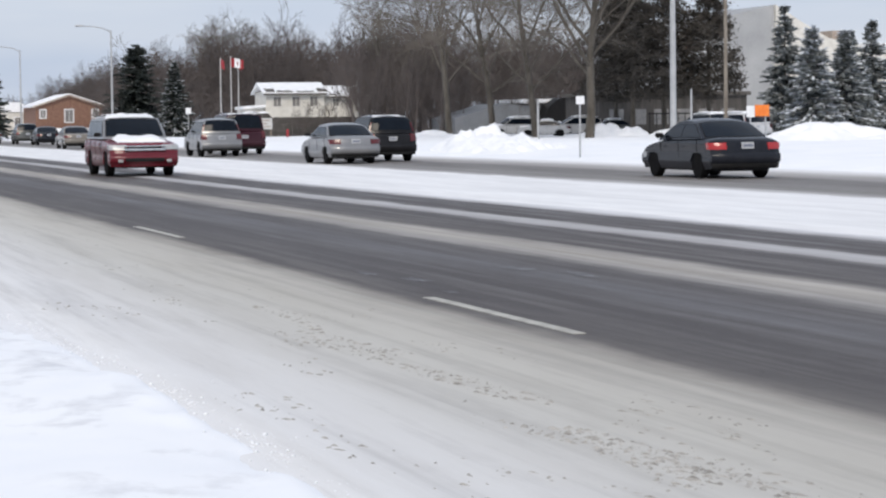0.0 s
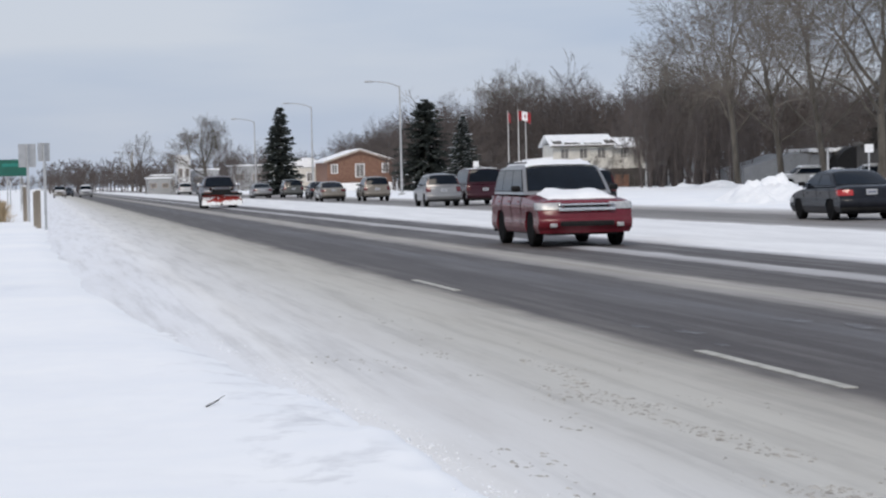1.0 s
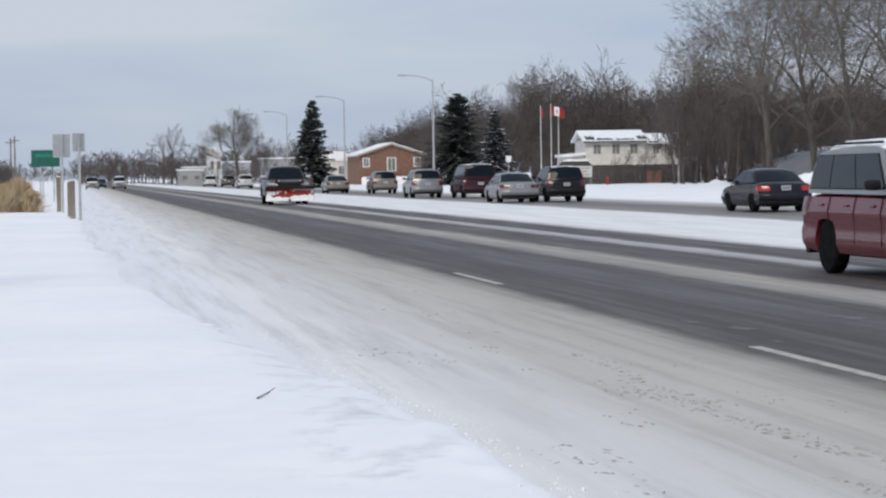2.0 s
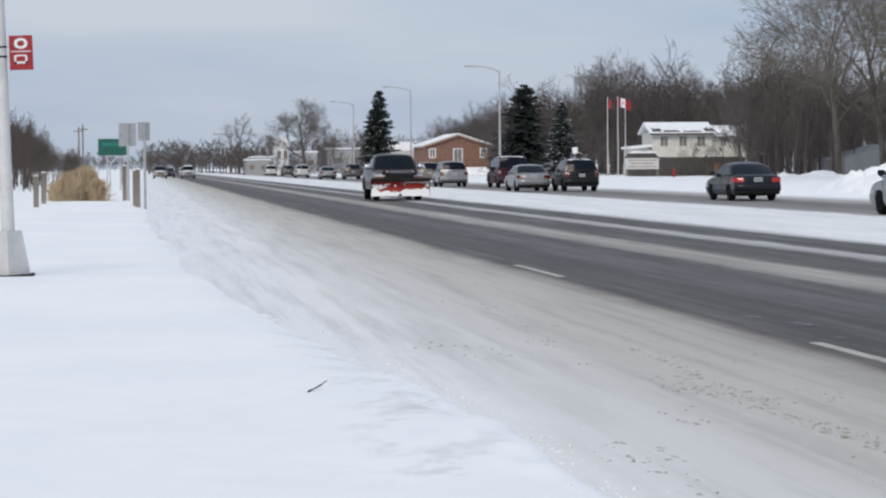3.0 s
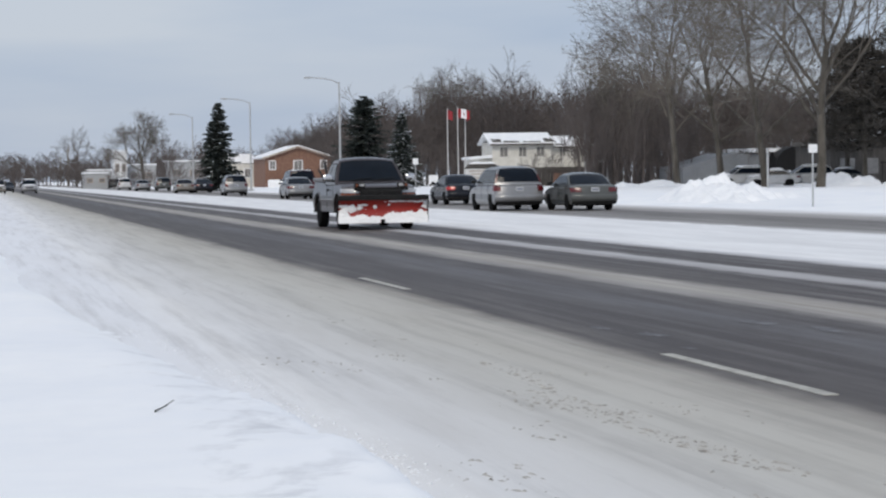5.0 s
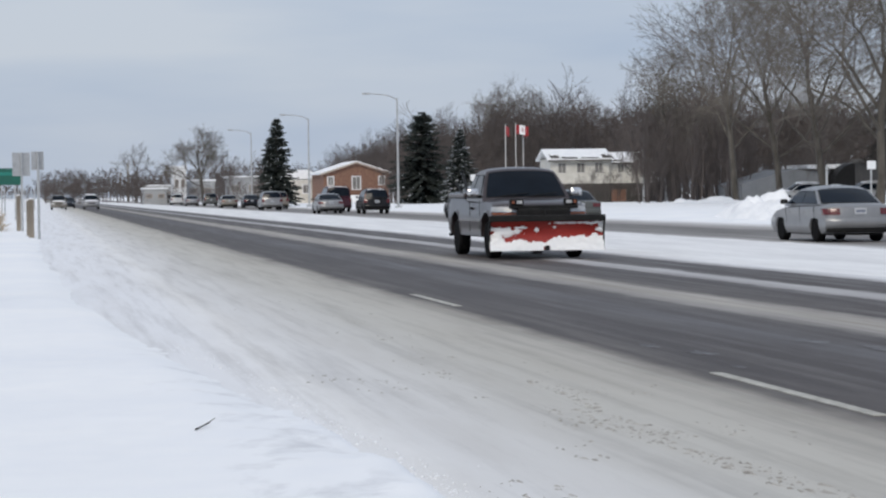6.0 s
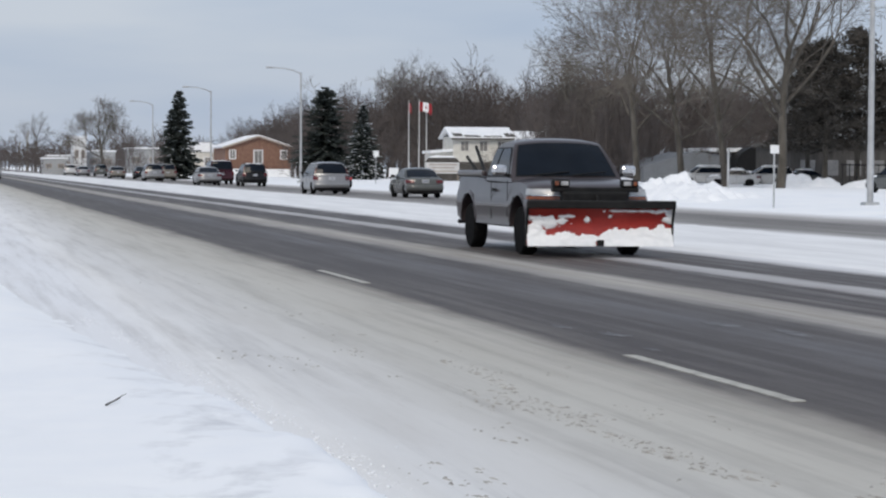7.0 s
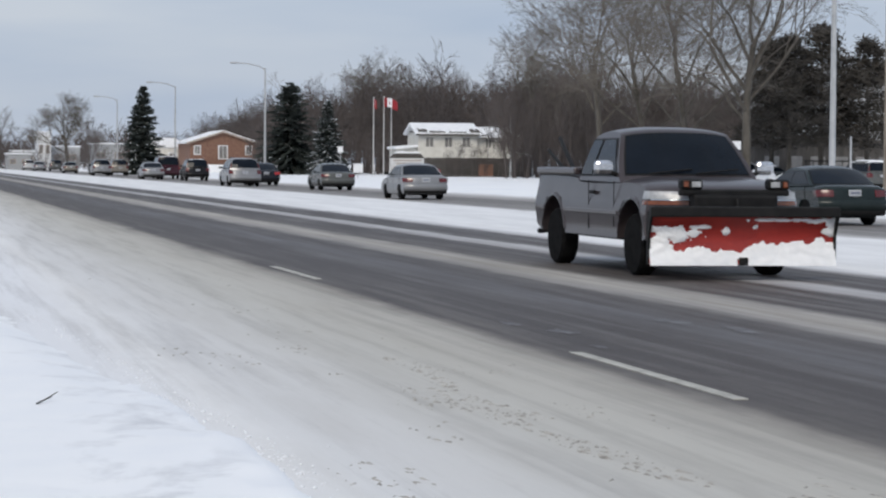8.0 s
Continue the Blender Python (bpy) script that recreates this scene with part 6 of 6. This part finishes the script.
# the big concrete building behind the pines
bld = thing("concrete_building", "large grey concrete building with a slanting wing", "building", pose(96, 205, 0))
part("wall", slab([(-8, -0.2), (0, -0.2), (0, 12.4), (-8, 10.6)], 30), M["concrete"], bld)
q = slab([(0, -0.2), (40, -0.2), (40, 8.3), (9.5, 8.3), (5.6, 9.2), (3.0, 10.6), (0, 12.4)], 30)
bmesh.ops.translate(q, vec=(0, -0.4, 0), verts=q.verts)
part("wall", q, M["siding"], bld, "paler slanted wall")
part("roof_snow", boxed(9.2, 40, -0.6, 29, 8.3, 8.7, bevel=0.1), M["bank"], bld, "snow along the parapet")
part("roof_box", boxed(7.2, 9.4, 2, 5, 8.3, 10.0, bevel=0.05), M["trim"], bld, "dark rooftop box")
low_wing = thing("low_building", "low grey wing with a dark arched entrance", "building", pose(76, 216, 0))
part("wall", slab([(-9, -0.2), (10, -0.2), (10, 3.0), (-2, 3.0), (-4, 3.2), (-9, 1.8)], 8), M["dark_concrete"], low_wing)
part("roof", boxed(-2.2, 10.3, -0.5, 8.4, 3.2, 3.6, bevel=0.08), M["bank"], low_wing, "snowy flat roof")
pts = [(2.1 * math.cos(math.pi * i / 14), 1.6 + 2.1 * math.sin(math.pi * i / 14)) for i in range(15)] + [(-2.1, -0.2), (2.1, -0.2)]
q = slab(pts, 3)
bmesh.ops.translate(q, vec=(1.6, -2.6, 0), verts=q.verts)
part("arched_porch", q, M["black"], low_wing, "dark arched porch")
part("window_band", boxed(5.0, 9.6, -0.06, 0.02, 0.8, 2.4), M["window"], low_wing)
screen_wall = thing("dark_fence", "long dark railing fence behind the snow bank", "fence", pose(80, 168, 0))
for n in range(40):
    part("picket", boxed(-12 + n * 0.6, -11.94 + n * 0.6, -0.03, 0.03, -0.2, 2.0), M["black"], screen_wall)
part("rail", boxed(-12.1, 11.6, -0.02, 0.02, 1.85, 1.95), M["black"], screen_wall)
part("rail", boxed(-12.1, 11.6, -0.02, 0.02, 0.3, 0.4), M["black"], screen_wall)

hall = thing("low_hall", "long low dark hall with a row of windows", "building", pose(80, 196, 0))
part("wall", boxed(-5.5, 9, 0, 9, -0.2, 3.6), M["fence"], hall)
part("roof", boxed(-5.8, 9.3, -0.4, 9.4, 3.6, 3.95, bevel=0.08), M["roof"], hall, "dark flat roof")
for n in range(6):
    part("window", boxed(-4.6 + n * 2.2, -3.2 + n * 2.2, -0.05, 0.02, 1.0, 2.4), M["window"], hall)

# snowed-in vehicles of the car park
PARKED = [("sedan", "white", 66.3, 188, 70), ("minivan", "white", 69.2, 188, 84), ("sedan", "pewter", 72.0, 187, 95), ("suv", "white", 62.6, 139, 20), ("minivan", "white", 59.6, 134, 25), ("suv", "pewter", 57.0, 132, 12), ("suv", "white", 64, 190, 92)]
for n, (kind, c, x, y, a) in enumerate(PARKED):
    p = car(kind, kind + "_car", "parked " + ("white" if c == "white" else "dark grey") + " car half buried in snow", PAINT[c], 50 + n, roof_snow=0.14, hood_snow=0.12, group="snowed-in parked vehicles")
    p.matrix_basis = pose(x, y, 0.08, 0, 0, a)

og = thing("orange_sign", "orange and white board above the snow bank", "sign", pose(58.9, 128, 0))
part("panel", boxed(-0.2, 0.75, -0.03, 0.03, 1.55, 2.25, bevel=0.02), M["orange"], og)
part("panel", boxed(-0.75, -0.22, -0.03, 0.03, 1.5, 2.2, bevel=0.02), M["white"], og, "white panel")
for x in (-0.5, 0.5):
    part("leg", boxed(x - 0.04, x + 0.04, -0.02, 0.02, -0.2, 1.6), M["galv"], og)

# ---- the verge on the near side ----
stop = thing("bus_stop_pole", "leaning pale steel pole with a red bus stop sign", "bus stop", pose(-1.67, 29.3, 0, 0, -1.6, 0))
part("pole", rodded((0, 0, 0.4), (0, 0, 6.5), 0.085, 0.07, n=14), M["pale_steel"], stop)
part("base_cover", rodded((0, 0, 0.0), (0, 0, 0.62), 0.27, 0.17, n=4), M["pale_steel"], stop)
part("base_plate", boxed(-0.30, 0.30, -0.30, 0.30, -0.05, 0.075, bevel=0.015), M["black"], stop)
sign = part("stop_sign", boxed(0.11, 0.40, -0.012, 0.012, 2.62, 3.05, bevel=0.006), M["red"], stop, "red bus stop sign with white marks")
for a, b, c, d in ((0.17, 0.33, 2.70, 2.725), (0.17, 0.195, 2.70, 2.80), (0.305, 0.33, 2.70, 2.80), (0.19, 0.31, 2.79, 2.81), (0.13, 0.38, 2.845, 2.856)):
    part("white_mark", boxed(a, b, -0.018, -0.012, c, d), M["white"], sign)
bm = bmesh.new()
for i in range(16):
    a0, a1 = 2 * math.pi * i / 16, 2 * math.pi * (i + 1) / 16
    vs = [bm.verts.new((0.255 + R * math.cos(a), -0.017, 2.95 + R * 0.8 * math.sin(a))) for R, a in ((0.045, a0), (0.085, a0), (0.085, a1), (0.045, a1))]
    bm.faces.new(vs)
part("white_mark", bm, M["white"], sign, "white ring mark")
for z in (2.78, 2.90):
    part("clamp", rodded((0, 0, z), (0, 0, z + 0.02), 0.088, 0.088, n=14), M["black"], stop)


def road_sign_back(x, y, h, w, hh, turn, wood=False, label="back of a grey road sign on a steel post"):
    t = thing("road_sign", label, "sign", pose(x, y, 0, 0, 0, turn), "road signs seen from behind")
    part("post", boxed(-0.04, 0.04, -0.03, 0.03, -0.2, h, bevel=0.01), M["galv"], t)
    part("panel", boxed(-w / 2, w / 2, 0.035, 0.045, h - hh, h, bevel=0.003), M["galv"], t)
    return t


def stump_post(x, y, h, label="short weathered wooden post"):
    t = thing("wooden_post", label, "post", pose(x, y, 0), "wooden posts on the verge")
    part("shaft", boxed(-0.09, 0.09, -0.09, 0.09, -0.2, h, bevel=0.015), M["wood"], t)
    part("snow_cap", boxed(-0.085, 0.085, -0.085, 0.085, h, h + 0.04, bevel=0.018), M["bank"], t)
    return t


road_sign_back(0.05, 79, 2.95, 0.45, 0.62, 25)
road_sign_back(-0.62, 96, 3.25, 0.75, 0.95, 20)
stump_post(-0.78, 97, 1.5)
stump_post(-0.30, 84, 1.3)
stump_post(-0.20, 80, 1.35)
stump_post(-3.75, 82.5, 1.15)
stump_post(-3.85, 91, 1.25)
stump_post(-9.2, 150, 1.3)

gs = thing("green_sign", "green street guide sign on two posts", "sign", pose(-1.87, 143.5, 0))
part("panel", boxed(-0.86, 0.86, -0.08, -0.05, 2.2, 3.22, bevel=0.03), M["green"], gs, "green panel")
part("writing_bar", boxed(-0.62, 0.35, -0.088, -0.08, 2.78, 2.98), M["tealmark"], gs, "faded lettering bar")
for x in (-0.32, 0.48):
    part("post", boxed(x - 0.04, x + 0.04, -0.04, 0.04, -0.2, 2.6), M["galv"], gs)
for x, y, h in ((-1.6, 190, 2.2), (-1.4, 230, 2.2), (-2.4, 170, 2.0), (-0.5, 260, 2.4), (-1.9, 205, 1.6)):
    plain_pole(x, y, h, 0.05, "thin delineator post along the verge")

# tall dry grass
rnd = random.Random(31)
v, f = [], []
for n in range(5600):
    cx, cy, cr, ch = rnd.choice(((-0.35, -1.0, 0.55, 1.25), (0.3, 0.2, 0.62, 1.5), (0.0, 1.6, 0.7, 1.35), (0.75, -0.6, 0.4, 0.95), (-0.8, 0.6, 0.35, 0.85)))
    a, rr = rnd.random() * 2 * math.pi, abs(rnd.gauss(0, 0.55))
    x, y = cx + cr * rr * math.cos(a), cy + 2.0 * cr * rr * math.sin(a)
    h = ch * rnd.uniform(0.45, 1.08) * max(0.35, 1 - 0.3 * rr ** 2)
    ln, w = rnd.gauss(0.05, 0.16), 0.009
    d = rnd.random() * math.pi
    dx, dy = math.cos(d) * w, math.sin(d) * w
    k = len(v)
    v += [(x - dx, y - dy, -0.1), (x + dx, y + dy, -0.1), (x + ln * 0.4 + dx, y + dy, h * 0.6), (x + ln * 0.4 - dx, y - dy, h * 0.6), (x + ln - dx * 2, y - dy, h * 0.92), (x + ln + dx * 2, y + dy, h * 0.92), (x + ln * 1.4, y, h)]
    f += [(k, k + 1, k + 2, k + 3), (k + 3, k + 2, k + 5, k + 4), (k + 4, k + 5, k + 6)]
reeds = new("tall_grass", mesh_of("tall_grass", v, f, M["reed"]))
reeds.location = (-2.75, 98, 0)
tagged(reeds, "clump of tall dry tan grass standing in snow", "grass", kind="stuff")

# twig lying on the snow
tw = thing("twig", "small dark twig lying on the snow", "twig", pose(1.02, 13.64, ground_height(1.02, 13.64) + 0.005, 0, 0, 20))
part("stem", rodded((-0.07, 0, 0), (0.07, 0.12, 0.02), 0.006, 0.003, n=5), M["fence"], tw)
part("shoot", rodded((0.0, 0.06, 0.01), (0.09, 0.08, 0.05), 0.004, 0.002, n=5), M["fence"], tw)


# ---- how things move ----
def drive(ob, x, place, rear=0.0, oncoming=False, step=0.5):
    """Keys a vehicle along its lane; place(t) is the rear axle's way along the road."""
    rows = []
    for n in range(int(8 / step) + 1):
        t = n * step
        y = place(t)
        rows.append((t, pose(x, y + rear if not oncoming else y - rear, 0, 0, 0, 180 if oncoming else 0)))
    walk(ob, rows)


def spin(ob, place, oncoming=False):
    """Turns the wheels of a vehicle as it rolls."""
    hubs = [o for o in ob.children if o.name.split(".")[0] == "wheel"]
    for hub in hubs:
        r = hub.location.z
        base = hub.location.copy()
        rows = []
        for n in range(241):
            t = n / 30
            turn = (place(t) - place(0)) / r * (-1 if not oncoming else 1)
            rows.append((t, Matrix.Translation(base) @ Matrix.Rotation(turn, 4, "X")))
        walk(hub, rows)


def poly(*c):
    return lambda t: sum(k * t ** n for n, k in enumerate(c))


def motions():
    flex_y = poly(64.6, -19.2)
    truck_y = poly(165.5, -25.995, 1.154, 0.0022)
    a_y, b_y = poly(50.6, 10.99, 0.127), poly(14.6, 12.93, 0.343)
    c_y = lambda t: 79.7 + 10.9 * (t - 4.5) + 0.32 * (t - 4.5) ** 2
    d_y, e_y = poly(-45.7, 17.1), poly(-60.0, 14.2)
    f_y, g_y = poly(78.6, 14.3), poly(81.9, 12.78, -0.03)
    drive(flex, 10.65, lambda t: flex_y(t), -1.49, True)
    drive(truck, 10.31, lambda t: truck_y(t), 1.80, True)
    drive(car_a, 22.65, a_y, 1.38)
    drive(car_b, 20.35, b_y, 1.52)
    drive(car_c, 22.65, c_y, 1.38)
    drive(car_d, 20.45, d_y, 1.38)
    drive(car_e, 22.55, e_y, 1.38)
    drive(car_f, 20.45, f_y, 1.38)
    drive(car_g, 22.75, g_y, 1.34)
    for ob, place, back in ((flex, flex_y, True), (truck, truck_y, True), (car_a, a_y, False), (car_b, b_y, False), (car_c, c_y, False), (car_d, d_y, False), (car_f, f_y, False), (car_g, g_y, False)):
        spin(ob, place, back)
    drive(car_h, 22.8, poly(108.8, 11.36, 0.062), 0.9)
    drive(car_i, 20.4, poly(102.0, 16.6, 0.133), 1.0)
    drive(car_j, 22.8, poly(147.0, 12.82), 0.9)
    drive(car_s, 20.4, poly(147.6, 17.65), 0.9)
    drive(car_k, 22.8, poly(181.0, 12.0), 0.9)
    drive(car_t, 22.8, poly(194.6, 19.9), 0.9)
    drive(car_u, 20.4, poly(200.6, 19.18), 0.9)
    drive(car_v, 20.4, poly(249, 17.0), 0.9)
    drive(car_w, 22.8, poly(318, 17.0), 0.9)
    drive(car_x, 20.4, poly(324, 17.0), 0.9)
    drive(car_y, 22.8, poly(433, 11.4), 0.9)
    drive(on_1, 2.2, poly(350, -13.0), 1.3, True)
    drive(on_2, 5.9, poly(350, -13.0), 1.3, True)
    drive(on_3, 3.6, poly(378, -13.0), 1.3, True)
    for n, ob in enumerate(FLAGS):
        cloth = next(o for o in ob.children if o.name.split(".")[0] == "flag")
        base = cloth.location.copy()
        walk(cloth, [(k * 0.25, Matrix.Translation(base) @ Matrix.Rotation(radians(14 * math.sin(k * 1.3 + n * 2) - 8), 4, "Z")) for k in range(33)])


motions()
